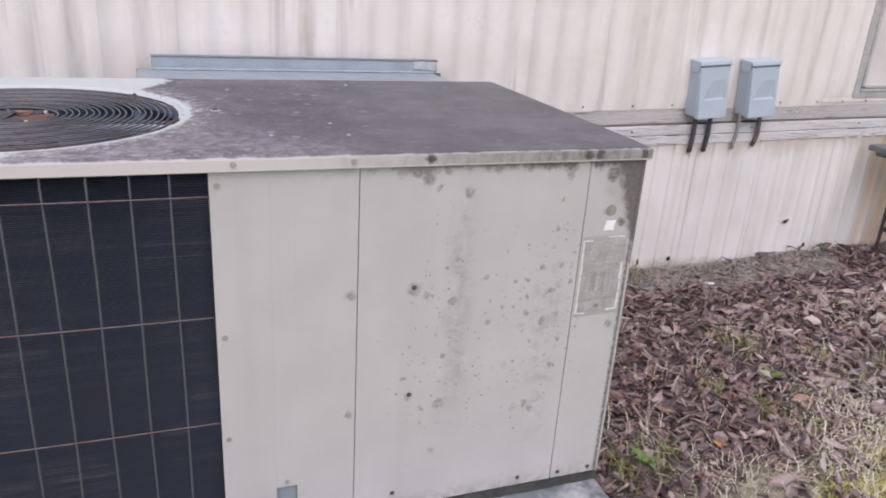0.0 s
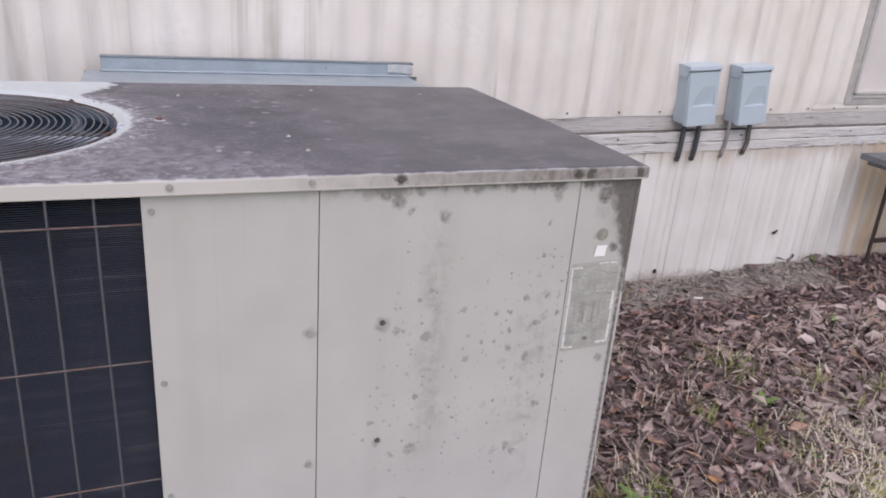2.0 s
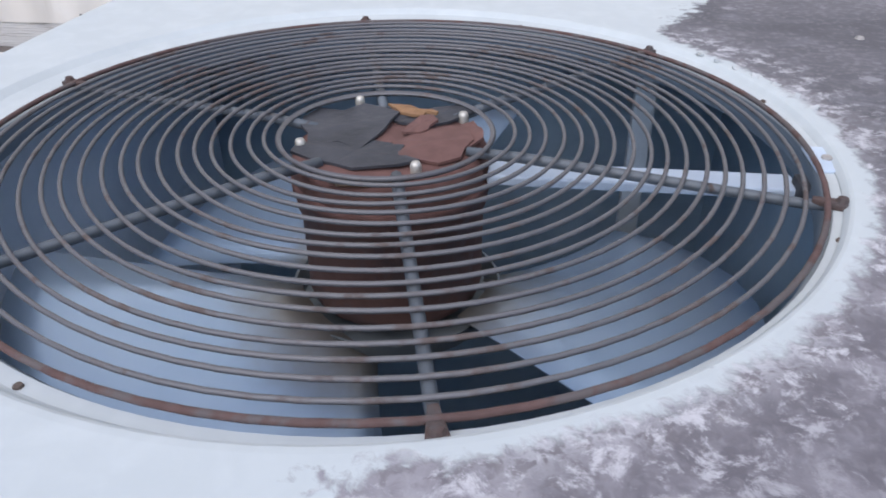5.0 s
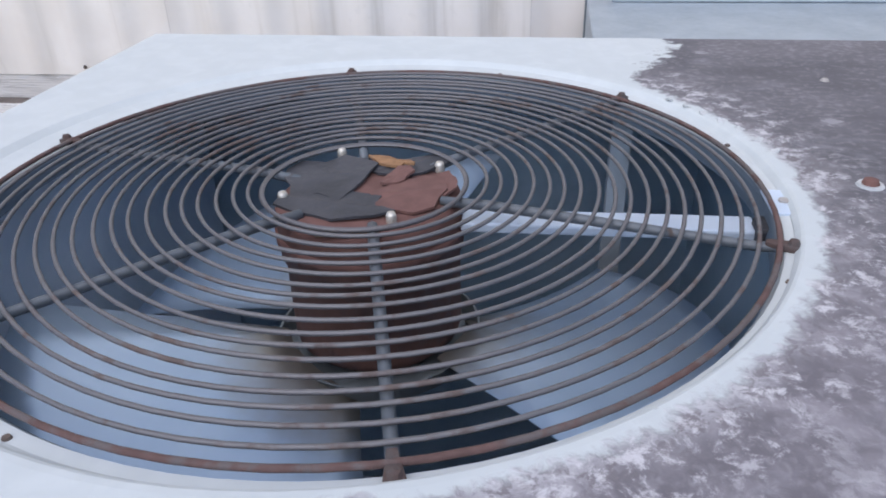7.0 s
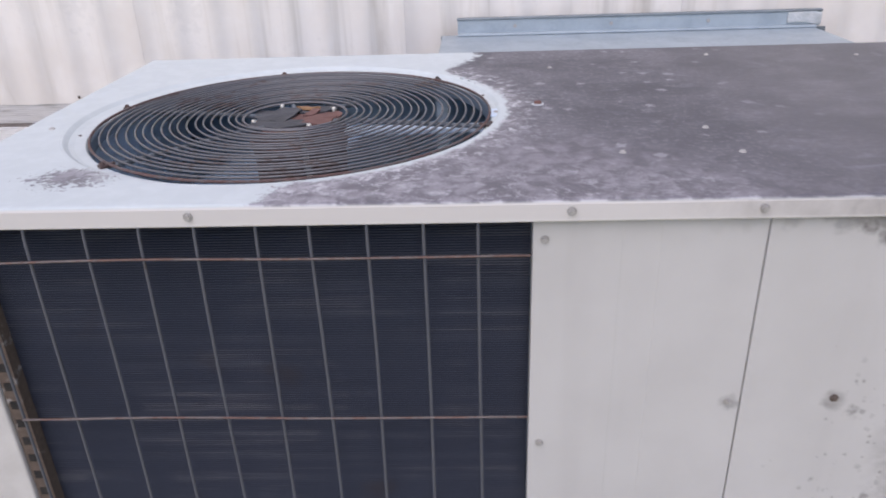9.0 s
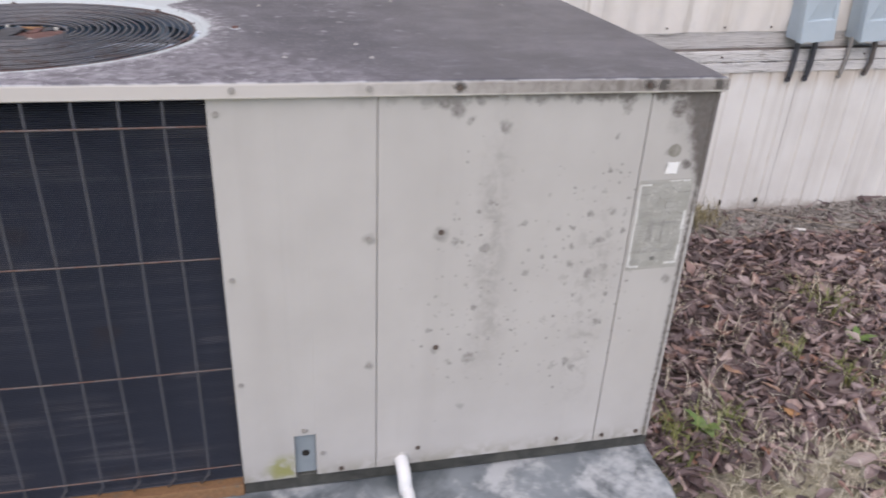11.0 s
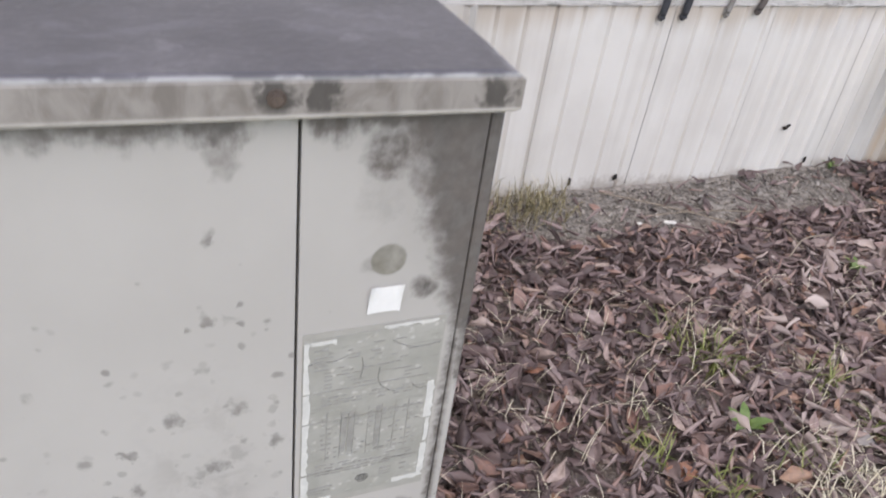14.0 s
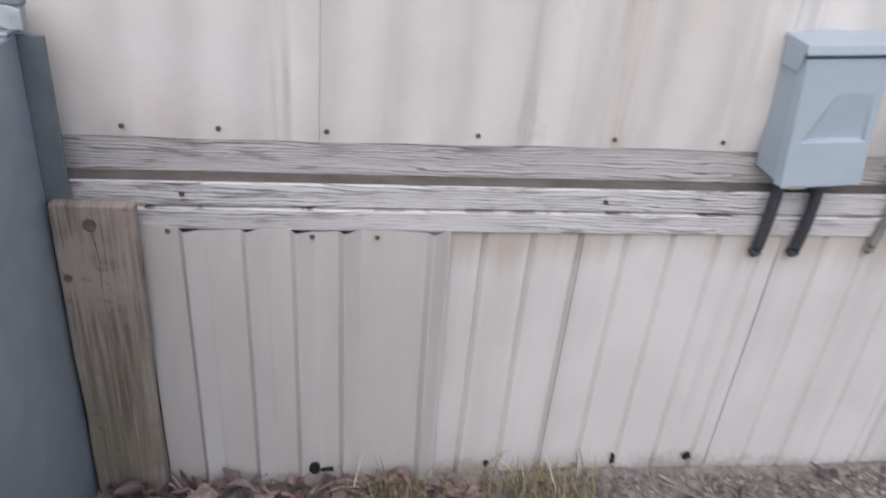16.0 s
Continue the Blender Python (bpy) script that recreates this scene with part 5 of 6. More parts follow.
bmesh.ops.subdivide_edges(bm, edges=bm.edges[:], cuts=5, use_grid_fill=True)
for v in bm.verts:
    v.co.y -= 0.003 * abs(noise.noise(v.co * 40))
    v.co.z -= 0.012 * max(0, noise.noise(v.co * 30))
part("sealant", bm, CAULK, duct, "smeared white sealant", smooth=True)
for x in (-0.2, 0.05, 0.3, 0.52):
    screw(x, 1.2555, 0.818, duct, False, size=0.6)

# ---- timber post against the skirting ----
bm = box(0.577, 0.700, 1.243, 1.266, -0.08, 0.556, 0.004)
bmesh.ops.subdivide_edges(bm, edges=[e for e in bm.edges if e.calc_length() > 0.3], cuts=10)
for v in bm.verts:
    v.co.x += 0.004 * noise.noise(v.co * 6)
    v.co.y += 0.003 * noise.noise(v.co * 9)
post = part("timber_post", bm, POST)
tagged(post, "weathered grey-brown timber post against the skirting", "post")
for x, z, r0 in ((0.634, 0.524, 0.0085), (0.590, 0.430, 0.006)):
    ob = part("knot", lathe([(0, 0.0008), (r0 * 0.55, 0.0012), (r0 * 0.75, 0.0002), (r0, 0.0012), (r0 * 1.2, 0.0)], 0, 0, 16), KNOT, post)
    ob.matrix_basis = pose(x, 1.2415, z, 90, 0, 0)
part("crack", tube(curve([(0.636, 1.2428, 0.512), (0.640, 1.2428, 0.46), (0.638, 1.2428, 0.40), (0.643, 1.2428, 0.35)], 5), [0.0003] + [0.0008] * 14 + [0.0003], 5), KNOT, post)

# ---- disconnect boxes ----
def disconnect_box(x, z, label):
    ob = thing("disconnect_box", x, 1.284, z, label, "electrical box", "disconnect boxes on the wall")
    W, D, H = 0.144, 0.084, 0.224

    def solid(pts, faces):
        bm = bmesh.new()
        vs = [bm.verts.new((x + a, 1.284 - b, z + c)) for a, b, c in pts]
        for f in faces:
            bm.faces.new([vs[i] for i in f])
        bmesh.ops.recalc_face_normals(bm, faces=bm.faces[:])
        bmesh.ops.bevel(bm, geom=bm.edges[:], offset=0.003, segments=2, affect="EDGES", profile=0.5)
        return bm

    six = [(0, 1, 2, 3), (4, 5, 6, 7), (0, 1, 5, 4), (1, 2, 6, 5), (2, 3, 7, 6), (3, 0, 4, 7)]
    body = [(0, 0, 0.006), (W, 0, 0.006), (W, 0, H - 0.004), (0, 0, H - 0.004), (0.001, 0.066, 0.003), (W - 0.001, 0.066, 0.003), (W - 0.001, 0.056, H - 0.004), (0.001, 0.056, H - 0.004)]
    part("body", solid(body, six), BOX, ob)
    # flip cover, hollowed by a thumb wedge
    y0, y1 = 0.067, D
    def face_y(c):
        return D - 0.014 * c / H
    bm = bmesh.new()
    a0, a1, b0, b1, zl, zh = 0.022, W - 0.016, 0.066, W - 0.020, 0.074, 0.150
    P = {}
    def v(name, a, b, c):
        P[name] = bm.verts.new((x + a, 1.284 - b, z + c))
    e = 0.004
    v("o0", e, face_y(0), 0.0); v("o1", W - e, face_y(0), 0.0); v("o2", W - e, face_y(H - 0.022), H - 0.022); v("o3", e, face_y(H - 0.022), H - 0.022)
    v("w0", a0, face_y(zl), zl); v("w1", a1, face_y(zl), zl); v("w2", b1, face_y(zh), zh); v("w3", b0, face_y(zh), zh)
    v("d0", a0 + 0.003, face_y(zl) - 0.010, zl + 0.001); v("d1", a1 - 0.003, face_y(zl) - 0.010, zl + 0.001)
    v("r0", 0.0, y0 - 0.002, 0.0); v("r1", W, y0 - 0.002, 0.0); v("r2", W, y0 - 0.010, H - 0.022); v("r3", 0.0, y0 - 0.010, H - 0.022)
    for f in (("o0", "o1", "w1", "w0"), ("o1", "o2", "w2", "w1"), ("o2", "o3", "w3", "w2"), ("o3", "o0", "w0", "w3"), ("w0", "w1", "d1", "d0"), ("d0", "d1", "w2", "w3"), ("w0", "d0", "w3"), ("w1", "w2", "d1"), ("o0", "r0", "r1", "o1"), ("o1", "r1", "r2", "o2"), ("o2", "r2", "r3", "o3"), ("o3", "r3", "r0", "o0")):
        bm.faces.new([P[k] for k in f])
    bmesh.ops.recalc_face_normals(bm, faces=bm.faces[:])
    bmesh.ops.bevel(bm, geom=[ed for ed in bm.edges if ed.calc_length() > 0.05], offset=0.0022, segments=2, affect="EDGES", profile=0.5)
    part("cover", bm, BOX, ob, "hinged cover with a thumb recess")
    # rain hood with side ears
    hood = [(-0.003, 0, H - 0.006), (W + 0.003, 0, H - 0.006), (W + 0.003, 0, H + 0.006), (-0.003, 0, H + 0.006), (-0.003, 0.078, H - 0.016), (W + 0.003, 0.078, H - 0.016), (W + 0.003, 0.074, H + 0.001), (-0.003, 0.074, H + 0.001)]
    part("hood", solid(hood, six), BOX, ob)
    for s in (-0.0035, W + 0.0005):
        ear = [(s, 0.012, H - 0.044), (s + 0.003, 0.012, H - 0.044), (s + 0.003, 0.012, H - 0.004), (s, 0.012, H - 0.004), (s, 0.060, H - 0.044), (s + 0.003, 0.060, H - 0.044), (s + 0.003, 0.072, H - 0.004), (s, 0.072, H - 0.004)]
        part("hood_ear", solid(ear, six), BOX, ob)
    part("latch", box(x + 0.018, x + 0.046, 1.284 - D - 0.001, 1.284 - D + 0.010, z - 0.004, z + 0.002, 0.001), STEEL, ob, "small metal latch")
    return ob


disconnect_box(1.7020, 0.634, "blue-grey metal disconnect box with two black conduits")
disconnect_box(1.9540, 0.637, "blue-grey metal disconnect box with thin grey conduits")
for name, pts, r, material, text in (
        ("conduit", [(1.741, 1.270, 0.645), (1.739, 1.267, 0.60), (1.738, 1.2665, 0.55), (1.737, 1.2695, 0.500)], 0.0098, CABLE, "black conduit from a box into the skirting"),
        ("conduit", [(1.812, 1.270, 0.645), (1.812, 1.267, 0.60), (1.811, 1.2665, 0.55), (1.809, 1.2695, 0.502)], 0.0098, CABLE, "black conduit from a box into the skirting"),
        ("conduit", [(1.968, 1.272, 0.645), (1.966, 1.270, 0.60), (1.962, 1.2695, 0.55), (1.956, 1.2715, 0.508)], 0.0072, CABLE_GREY, "thin grey conduit from a box"),
        ("conduit", [(2.068, 1.270, 0.645), (2.070, 1.267, 0.60), (2.072, 1.2665, 0.555), (2.064, 1.2695, 0.520)], 0.0095, CABLE_BROWN, "brown curved conduit from a box")):
    ob = part(name, tube(curve(pts[:4], 6), r, 12), material, smooth=True)
    tagged(ob, text, "conduit", "conduits under the boxes")
    bm = tube([Vector(pts[3]) + Vector((0, -0.002, -0.004)), Vector(pts[3]) + Vector((-0.002, 0.006, -0.012))], r * 0.97, 12)
    part("cut_end", bm, material, ob)

# ---- bench ----
bench = thing("bench", 3.05, 1.0, -0.03, "low slate-grey bench with brown metal legs by the skirting", "bench")
slats = 5
for k in range(slats):
    y0 = 0.775 + k * 0.0905
    part("slat", box(2.688 - 0.010 * (slats - 1 - k), 3.62, y0, y0 + 0.0885, 0.486, 0.512, 0.004), BENCH, bench)
part("end_rail", box(2.725, 2.760, 0.790, 1.210, 0.462, 0.4855, 0.003), BENCH, bench)
for x, y, dx in ((2.895, 1.205, 0.012), (2.945, 0.850, 0.008), (3.52, 1.205, -0.012), (3.52, 0.850, -0.01)):
    part("leg", box(x - 0.010, x + 0.003, y - 0.007, y + 0.007, -0.06, 0.487, 0.002), BENCH_LEG, bench)
part("stretcher", box(2.904, 3.511, 1.197, 1.213, 0.086, 0.106, 0.002), BENCH_LEG, bench)
part("stretcher", box(2.886, 2.906, 0.80, 1.20, 0.455, 0.470, 0.002), BENCH_LEG, bench)


# ---- stones between the unit and the post ----
def stone(name, cx, cy, w, d, h, seed, label, material):
    bm = bmesh.new()
    bmesh.ops.create_cube(bm, size=2)
    bmesh.ops.subdivide_edges(bm, edges=bm.edges[:], cuts=7, use_grid_fill=True)
    off = Vector((seed * 3.1, seed * 1.7, 0))
    for v in bm.verts:
        p = v.co.copy()
        rd = p.normalized() * 1.25
        p = p.lerp(rd, 0.18)
        k = 1 + 0.20 * noise.noise(p * 1.3 + off) + 0.05 * noise.noise(p * 5 + off)
        v.co = Vector((cx + p.x * w * k, cy + p.y * d * k, -0.045 + p.z * h * k + h * 0.5))
    return tagged(part(name, bm, material, smooth=True), label, "stone", "stones beside the unit")


stone("stone", 0.684, 0.978, 0.068, 0.084, 0.058, 1, "grey stone block covered in olive moss", MOSSY)
stone("stone", 0.682, 0.800, 0.068, 0.074, 0.048, 2, "grey stone block with moss on one end", HALF_MOSSY)
stone("stone", 0.684, 1.140, 0.056, 0.048, 0.042, 3, "flat grey stone by the timber post", BARE_STONE)
stone("stone", 0.735, 0.655, 0.060, 0.036, 0.026, 5, "small pale stone among leaves", BARE_STONE)


# ---- leaf litter ----
def scatter(n, x0, x1, y0, y1, keep):
    x, y = rng.uniform(x0, x1, n * 3), rng.uniform(y0, y1, n * 3)
    ok = np.array([rng.random() < keep(a, b) for a, b in zip(x, y)])
    return x[ok][:n], y[ok][:n]


def litter_keep(x, y):
    if x < 0.79 and y < 1.10 and y > 0.55:
        return 0.12 if x > 0.64 else 0.0
    if x < 0.64 and y < 1.0:
        return 0.0
    turf_edge = -0.10 + 0.10 * noise.noise((x * 2.3, 0.4, 7.0)) - 0.12 * max(0.0, 1.2 - x)
    k = min(1.0, max(0.14, (y - turf_edge) / 0.20))
    if y > 1.02 + 0.08 * noise.noise((x * 3, 2, 1)) and 1.30 < x < 2.6:
        k *= 0.08
    # thins out past the bench
    return k * min(1.0, max(0.0, (4.2 - x) / 0.8 + 0.3 * noise.noise((x * 3, y * 3, 5))))


def leaves_mesh(name, x, y, size, material, flat=1.0, lift=0.02, rolled=0.62):
    """Dry leaves: most are rolled into tapering tubes, the rest lie open and cupped."""
    n = len(x)
    T, S = np.linspace(0, 1, 5), np.linspace(-1.0, 1.0, 7)
    tt, ss = np.meshgrid(T, S, indexing="ij")
    tt, ss = tt.ravel(), ss.ravel()
    roll_up = rng.random(n) < rolled
    L = size * rng.uniform(0.65, 1.45, n)
    W = L * np.where(roll_up, rng.uniform(0.22, 0.40, n), rng.uniform(0.24, 0.44, n))
    curl = np.where(roll_up, rng.uniform(2.1, 3.7, n), rng.uniform(0.5, 1.7, n)) * flat
    bend = rng.normal(0, 0.20, n) * flat
    skew = rng.normal(0, 0.14, n)
    open_leaf = np.minimum(0.18 + 1.9 * tt, 2.1 * (1.02 - tt)).clip(0.06, 0.95)
    cone = (1.0 - 0.78 * tt) * np.where(tt < 0.05, 0.80, 1.0)
    prof = np.where(roll_up[:, None], cone[None, :], open_leaf[None, :])
    ang = ss[None, :] * curl[:, None]
    wid = W[:, None] * prof
    # slanting mouth of a rolled leaf
    px = (tt[None, :] - 0.5 + 0.10 * roll_up[:, None] * ss[None, :] * (1 - tt[None, :])) * L[:, None]
    py = wid * np.sin(ang) / np.maximum(curl[:, None], 1e-3) + skew[:, None] * (tt[None, :] - 0.5) ** 2 * L[:, None]
    pz = wid * (1 - np.cos(ang)) / np.maximum(curl[:, None], 1e-3) + bend[:, None] * L[:, None] * (tt[None, :] - 0.5) ** 2
    rough = np.where(roll_up, 0.030, 0.075)[:, None] * W[:, None]
    pz += rng.normal(0, 1, pz.shape) * rough
    py += rng.normal(0, 1, py.shape) * rough
    p = np.stack([px, py, pz], -1)
    yaw, roll, pitch = rng.uniform(0, 2 * np.pi, n), rng.normal(0, 0.8, n) * flat, rng.normal(0, 0.34, n) * flat
    roll = np.where(rng.random(n) < 0.6, roll + np.pi, roll)

    def rot(p, a, i, j):
        c, s = np.cos(a)[:, None], np.sin(a)[:, None]
        u, w = p[..., i].copy(), p[..., j].copy()
        p[..., i], p[..., j] = c * u - s * w, s * u + c * w

    rot(p, roll, 1, 2)
    rot(p, pitch, 0, 2)
    rot(p, yaw, 0, 1)
    base = np.array([ground_height(a, b) for a, b in zip(x, y)])
    low = p[..., 2].min(1)
    p[..., 0] += x[:, None]
    p[..., 1] += y[:, None]
    p[..., 1] = np.minimum(p[..., 1], 1.262)
    p[..., 2] += (base - low * 0.75 + rng.uniform(0, lift, n))[:, None]
    quads = np.array([(i * 7 + j, (i + 1) * 7 + j, (i + 1) * 7 + j + 1, i * 7 + j + 1) for i in range(4) for j in range(6)])
    faces = (quads[None] + (np.arange(n) * 35)[:, None, None]).reshape(-1, 4)
    me = bpy.data.meshes.new(name)
    me.from_pydata(p.reshape(-1, 3).tolist(), [], faces.tolist())
    me.materials.append(material)
    me.polygons.foreach_set("use_smooth", np.repeat(rng.random(n) < 0.7, 24))
    return new(name, me)


x, y = scatter(15200, 0.60, 4.2, -0.45, 1.255, litter_keep)
tagged(leaves_mesh("leaf_litter", x, y, 0.0425, LEAF, 1.0, 0.028), "curled purplish-brown dry leaves covering the soil", "leaf litter", kind="stuff")
# paler leaves stand in for the brighter light farther from the unit
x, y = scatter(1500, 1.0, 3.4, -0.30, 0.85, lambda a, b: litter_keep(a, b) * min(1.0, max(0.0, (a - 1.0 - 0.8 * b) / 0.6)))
tagged(leaves_mesh("lit_leaf_litter", x, y, 0.050, LIT_LEAF, 0.9, 0.040), "paler dry curled leaves that brighten the litter away from the unit", "leaf litter", kind="stuff")
x, y = scatter(4600, 1.1, 3.4, 0.92, 1.262, lambda a, b: 0.1 + 0.9 * (b - 0.92) / 0.34)
tagged(leaves_mesh("leaf_crumbs", x, y, 0.015, CRUMB, 1.0, 0.006), "crumbled grey-brown leaf bits at the skirting's foot", "leaf litter", kind="stuff")
x, y = scatter(1500, 0.6, 2.6, -1.2, 0.15, lambda a, b: 0.5)
tagged(leaves_mesh("leaf_crumbs", x, y, 0.018, LEAF, 1.0, 0.004), "scattered leaf bits in thin turf", "leaf litter", kind="stuff")
for lx, ly, sz, material, text in ((1.052, 0.095, 0.052, TAN_LEAF, "curled ochre leaf on top of the litter"), (1.181, 0.330, 0.044, PINK_LEAF, "pinkish tan leaf on top of the litter"), (1.127, 0.131, 0.040, RUST_LEAF, "rust-brown leaf on top of the litter"), (1.479, 0.089, 0.050, TAN_LEAF, "curled ochre leaf at the turf's edge"), (1.092, 0.576, 0.046, RUST_LEAF, "rust-brown leaf on top of the litter"),
                                   (0.881, 0.334, 0.050, RUST_LEAF, "large reddish leaf beside the unit"), (0.848, -0.016, 0.042, PINK_LEAF, "pinkish tan leaf in the turf"), (0.903, -0.013, 0.046, RUST_LEAF, "rust-brown leaf in the turf"), (2.023, 0.384, 0.052, TAN_LEAF, "curled ochre leaf on top of the litter"), (1.611, 0.376, 0.050, PINK_LEAF, "pinkish tan leaf on top of the litter"),
                                   (1.658, 0.245, 0.048, PALE_LEAF, "broad pale grey leaf on top of the litter"), (1.862, 0.283, 0.046, PALE_LEAF, "pale grey leaf on top of the litter"), (1.24, 0.265, 0.044, RUST_LEAF, "rust-brown leaf on top of the litter"), (0.80, 0.11, 0.040, PINK_LEAF, "pinkish tan leaf by the pad's corner")):
    ob = leaves_mesh("fallen_leaf", np.array([lx]), np.array([ly]), sz, material, 0.55, 0.0, 0.0)
    ob.location.z += 0.022
    tagged(ob, text, "leaf", "single coloured leaves")


# ---- grass, straw and moss ----
def blades_mesh(name, x, y, h, w, lean, material, zoff=0.0):
    n = len(x)
    h = h * rng.uniform(0.5, 1.3, n)
    az = rng.uniform(0, 2 * np.pi, n)
    ln = lean * rng.uniform(0.3, 1.4, n)
    z0 = np.array([ground_height(a, b) for a, b in zip(x, y)]) + zoff
    d = np.stack([np.cos(az), np.sin(az)], -1)
    s = np.stack([-np.sin(az), np.cos(az)], -1)
    pts = []
    for t, ww in ((0.0, 1.0), (0.4, 0.85), (0.75, 0.55)):
        ang = ln * t
        out = h * t * np.sin(ang)
        up = h * t * np.cos(ang)
        for sg in (-1, 1):
            pts.append(np.stack([x + d[:, 0] * out + sg * s[:, 0] * w * ww, np.minimum(y + d[:, 1] * out + sg * s[:, 1] * w * ww, 1.262), z0 + up], -1))
    pts.append(np.stack([x + d[:, 0] * h * np.sin(ln), np.minimum(y + d[:, 1] * h * np.sin(ln), 1.262), z0 + h * np.cos(ln)], -1))
    v = np.stack(pts, 1)
    base = np.arange(n) * 7
    quads = np.concatenate([np.stack([base + a, base + a + 1, base + a + 3, base + a + 2], -1) for a in (0, 2)]).tolist()
    tris = np.stack([base + 4, base + 5, base + 6], -1).tolist()
    me = bpy.data.meshes.new(name)
    me.from_pydata(v.reshape(-1, 3).tolist(), [], quads + tris)
    me.materials.append(material)
    return new(name, me)


def clumps(spots, per, spread):
    xs, ys = [], []
    for cx, cy in spots:
        xs.append(rng.normal(cx, spread, per))
        ys.append(rng.normal(cy, spread, per))
    return np.concatenate(xs), np.concatenate(ys)


tufts = [(1.333, 0.101), (1.508, 0.228), (1.727, 0.407), (1.501, 0.523), (0.74, 0.09), (0.79, 0.05), (0.85, 0.07), (0.88, 0.11), (0.70, 0.02), (1.46, 0.60), (1.52, 0.52), (1.90, 0.32), (1.72, 0.24), (1.30, 0.20), (1.22, 0.33)]
x, y = clumps(tufts, 34, 0.026)
tagged(blades_mesh("grass_blades", x, y, 0.075, 0.0017, 0.9, GRASS), "thin green grass blades among the leaves", "grass", kind="stuff")
x, y = clumps([(rng.uniform(0.75, 2.6), rng.uniform(-0.1, 0.75)) for _ in range(110)], 6, 0.03)
tagged(blades_mesh("straw_stems", x, y, 0.095, 0.0008, 1.5, STRAW, 0.02), "pale dry grass stems standing in the litter", "straw", kind="stuff")
x, y = scatter(9500, 0.75, 2.9, -0.9, 0.30, lambda a, b: 0.22 * (a > 1.1) if b > 0.05 else 0.8 if a > 1.15 - b else 0.3)
tagged(blades_mesh("straw_turf", x, y, 0.050, 0.0008, 1.55, STRAW), "matted dry straw in the turf", "straw", kind="stuff")
x, y = clumps([(1.42, 0.03), (1.50, 0.06), (1.56, 0.10), (1.38, -0.05), (1.62, 0.02), (1.70, 0.10), (1.30, -0.10), (1.78, 0.0)], 95, 0.085)
tagged(blades_mesh("straw_thatch", x, y, 0.060, 0.0012, 1.6, STRAW, 0.022), "bleached thatch at the edge of the turf", "straw", kind="stuff")
x, y = clumps([(1.33, -0.16), (1.40, -0.22), (1.27, -0.20), (1.50, -0.02), (1.58, -0.05), (1.64, -0.09), (1.47, -0.26), (1.70, -0.14), (1.56, -0.20), (1.80, -0.2), (1.2, -0.3), (1.65, -0.33)], 2300, 0.040)
tagged(blades_mesh("moss_turf", x, y, 0.016, 0.0018, 0.9, MOSSG, 0.004), "yellow-green mossy turf", "moss", kind="stuff")
x, y = clumps([(1.06, 1.15), (1.10, 1.17), (1.14, 1.19), (1.10, 1.12), (1.16, 1.14), (1.36, 1.215), (1.42, 1.22), (1.47, 1.21), (1.40, 1.18), (1.30, 1.17), (1.36, 1.13), (1.45, 1.14), (1.20, 1.13)], 40, 0.040)
tagged(blades_mesh("grass_tuft", x, y, 0.074, 0.0013, 1.4, TUFT, 0.018), "yellowish grass tufts at the skirting", "grass", kind="stuff")
x, y = clumps([(1.09, 1.215), (1.40, 1.225), (1.46, 1.235)], 12, 0.04)
tagged(blades_mesh("grass_tuft", x, y, 0.115, 0.0011, 0.8, STRAW), "dry grass stalks at the skirting", "grass", kind="stuff")


# ---- weeds ----
def weed(cx, cy, n, size, label, seed):
    q = random.Random(seed)
    ob = thing("weed", cx, cy, ground_height(cx, cy), label, "weed", "green weeds in the litter")
    for k in range(n):
        bm = bmesh.new()
        L, W = size * q.uniform(0.6, 1.25), size * q.uniform(0.14, 0.24)
        az, up = 2 * math.pi * k / n + q.uniform(-0.4, 0.4), q.uniform(1.35, 1.9)
        rows = []
        for i in range(6):
            t = i / 5
            w = W * math.sin(math.pi * min(1, 0.12 + 0.86 * t)) ** 0.8
            a = up * (1 - 0.55 * t)
            px, pz = L * t * math.cos(a * 0.8), L * t * math.sin(a)
            rows.append([bm.verts.new((px, s * w, pz + abs(s) * w * 0.35)) for s in (-1, 0, 1)])
        for a, b in zip(rows, rows[1:]):
            for j in range(2):
                bm.faces.new((a[j], a[j + 1], b[j + 1], b[j]))
        bmesh.ops.rotate(bm, matrix=Matrix.Rotation(az, 3, "Z"), verts=bm.verts)
        bmesh.ops.translate(bm, vec=(cx, cy, ground_height(cx, cy) + 0.022), verts=bm.verts)
        part("leaf", bm, WEED, ob, smooth=True)
    return ob


weed(2.165, 0.735, 8, 0.042, "small bright green weed in the litter", 1)
weed(1.425, 0.325, 7, 0.048, "broad-leaved green weed among dry leaves", 2)
weed(1.37, 0.09, 5, 0.035, "tiny green weed in the litter", 3)
weed(0.79, 0.06, 6, 0.06, "green weed at the pad's corner", 4)
weed(2.56, 1.22, 6, 0.03, "dark green weed at the skirting", 5)

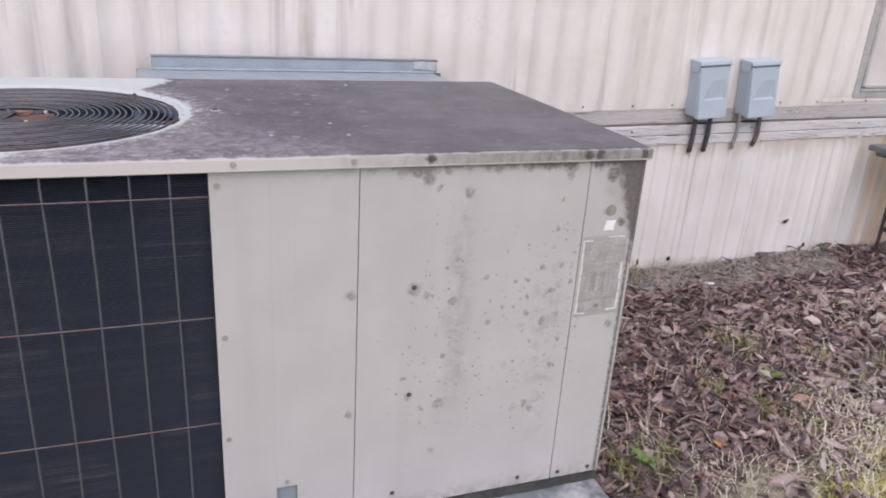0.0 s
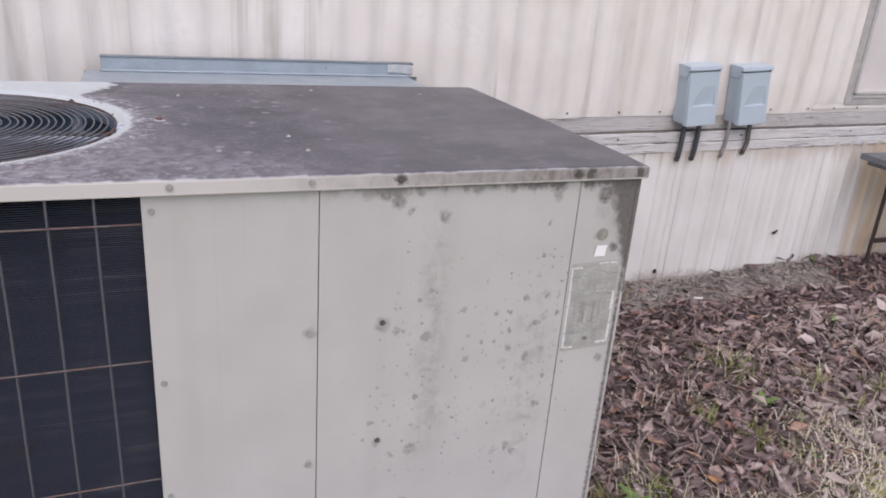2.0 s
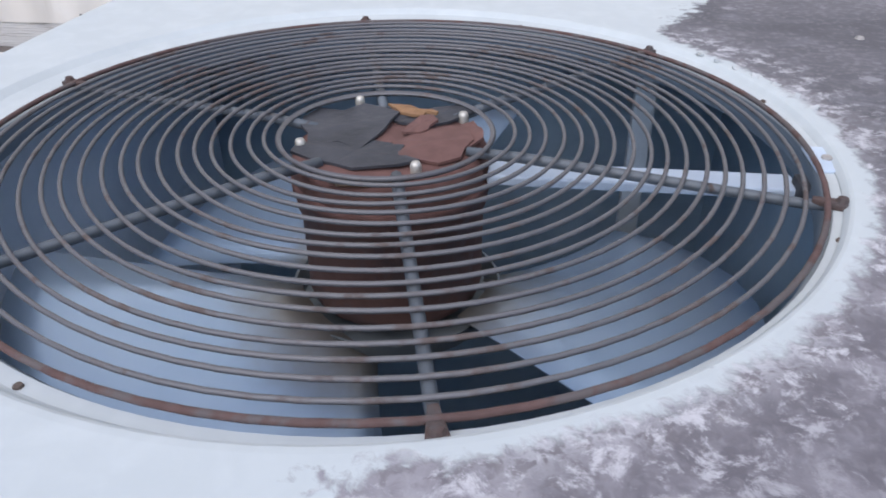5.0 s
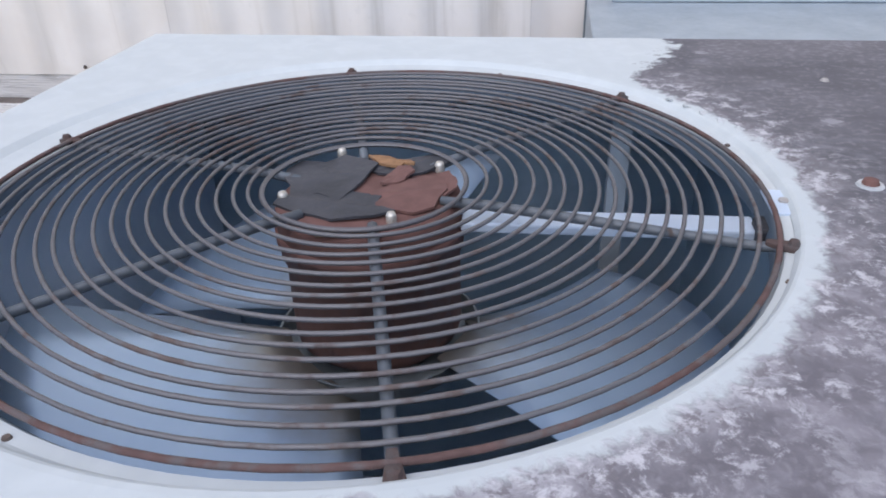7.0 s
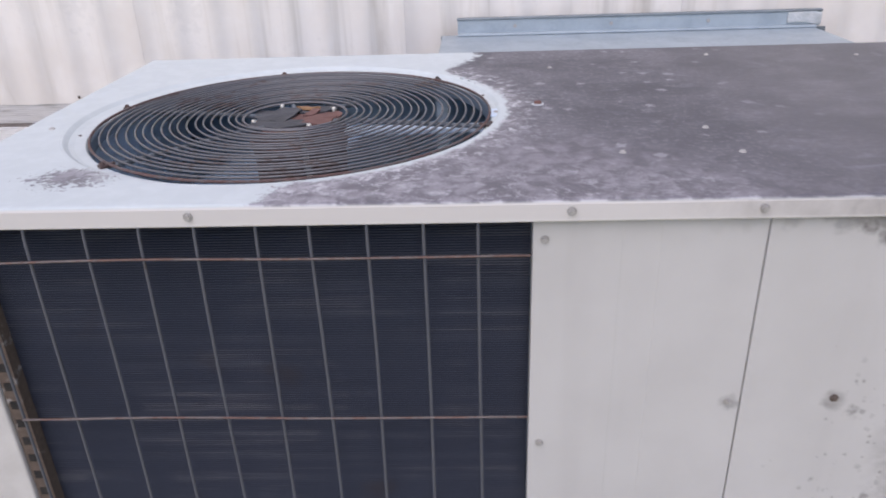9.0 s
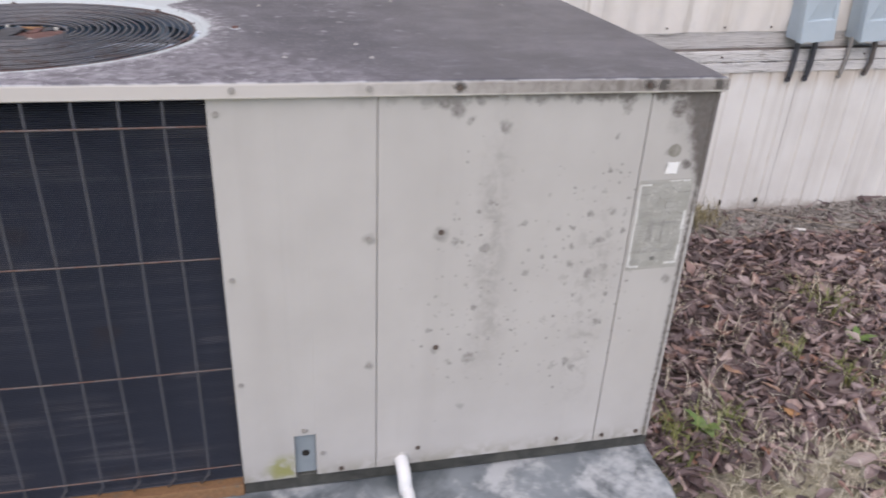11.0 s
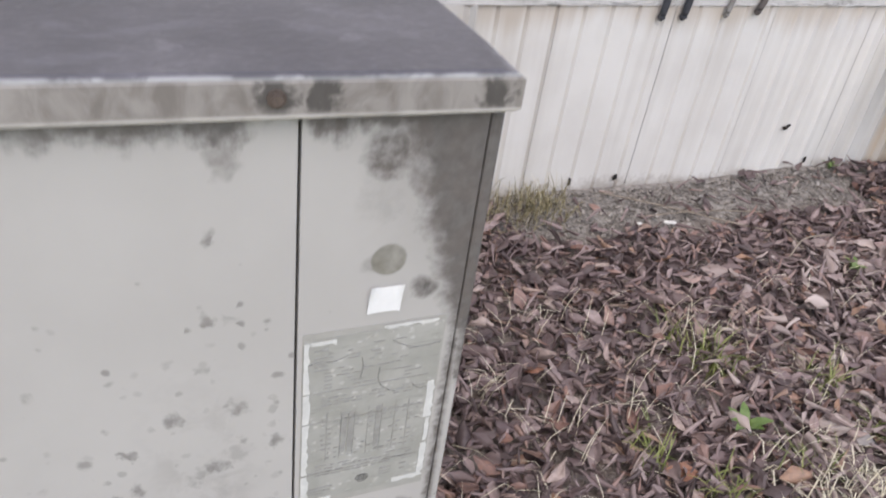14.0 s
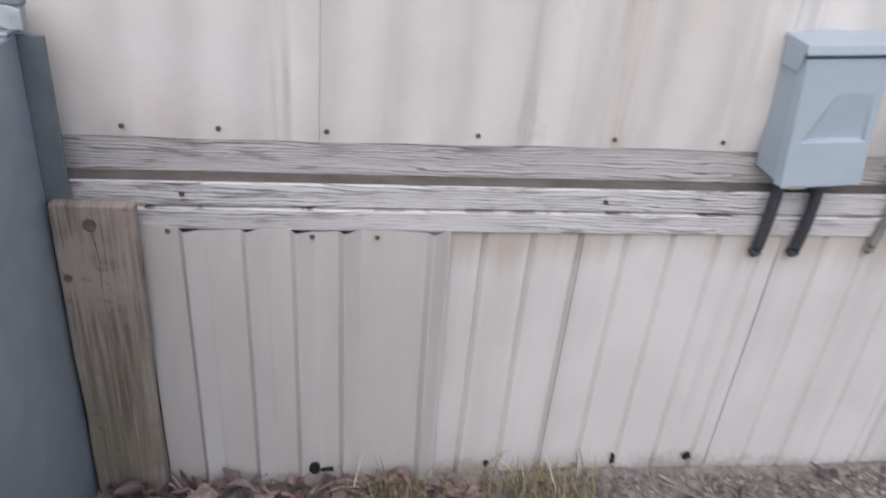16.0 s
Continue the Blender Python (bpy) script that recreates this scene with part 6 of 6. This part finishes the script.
# ---- twigs and litter ----
for pts, r in (([(1.660, 1.235, -0.016), (1.80, 1.13, -0.010), (1.96, 1.00, -0.006), (2.06, 0.945, -0.012)], 0.0021), ([(1.70, 1.08, -0.010), (1.92, 1.07, -0.006), (2.13, 1.04, -0.012)], 0.0015), ([(1.99, 0.80, 0.004), (2.10, 0.86, 0.012), (2.22, 0.87, 0.006)], 0.0022), ([(2.07, 0.91, 0.02), (2.06, 0.82, 0.008)], 0.0018)):
    tagged(part("twig", tube(curve(pts, 6), r, 6), TWIG, smooth=True), "thin pale dry twig on the soil", "twig", "twigs by the skirting")
for cx, cy, length, turn, material, text in ((3.10, 1.02, 0.34, 12, TWIG, "grey weathered plank lying under the bench"), (2.90, 0.775, 0.30, 18, PLANK, "tan weathered plank lying beside the bench")):
    bm = box(-length / 2, length / 2, -0.022, 0.022, -0.012, 0.012, 0.003)
    bmesh.ops.rotate(bm, matrix=Matrix.Rotation(radians(turn), 3, "Z"), verts=bm.verts)
    bmesh.ops.translate(bm, vec=(cx, cy, ground_height(cx, cy) + 0.030), verts=bm.verts)
    tagged(part("wood_plank", bm, material), text, "plank", "planks by the bench")
bm = box(1.762, 1.800, 1.038, 1.052, -0.026, -0.019, 0.003)
bmesh.ops.rotate(bm, cent=(1.78, 1.045, 0), matrix=Matrix.Rotation(radians(-16), 3, "Z"), verts=bm.verts)
bmesh.ops.translate(bm, vec=(0, 0, 0.006), verts=bm.verts)
tagged(part("litter_scrap", bm, PLASTIC), "pale scrap lying by the skirting", "scrap")
bm = box(1.682, 1.70, 1.058, 1.067, -0.026, -0.020, 0.002)
tagged(part("litter_scrap", bm, PLASTIC), "small pale scrap on the soil", "scrap")

# the yard lies a little nearer to the unit than it was drawn; the siding, its upper board, the window and the boxes stand back behind the skirting
SITE = Matrix.Translation((0, -0.030, 0)) @ Matrix.Diagonal((0.9865, 1, 1, 1))
SET_BACK = Matrix.Translation((0, 0.030, -0.003)) @ Matrix.Diagonal((1.0069, 1, 1, 1))
for ob in wall.children:
    if not ob.name.startswith(("trim_lap", "trim_backing", "ledge_strip", "board_nail")) and ob.get("label") != "flaking white lower trim board":
        ob.matrix_basis = SET_BACK @ ob.matrix_basis
for ob in [o for o in scene.objects if o.parent is None and o.type in {"MESH", "EMPTY"} and o not in (unit, label, sticker, drain, pad)]:
    if ob.name.startswith(("window_1", "disconnect_box")):
        lean = pose(0, 0, 0, 0, -4.0 if ob.name.startswith("disconnect") else 0, 0)
        ob.matrix_basis = SITE @ SET_BACK @ ob.matrix_basis @ lean
    else:
        ob.matrix_basis = SITE @ ob.matrix_basis
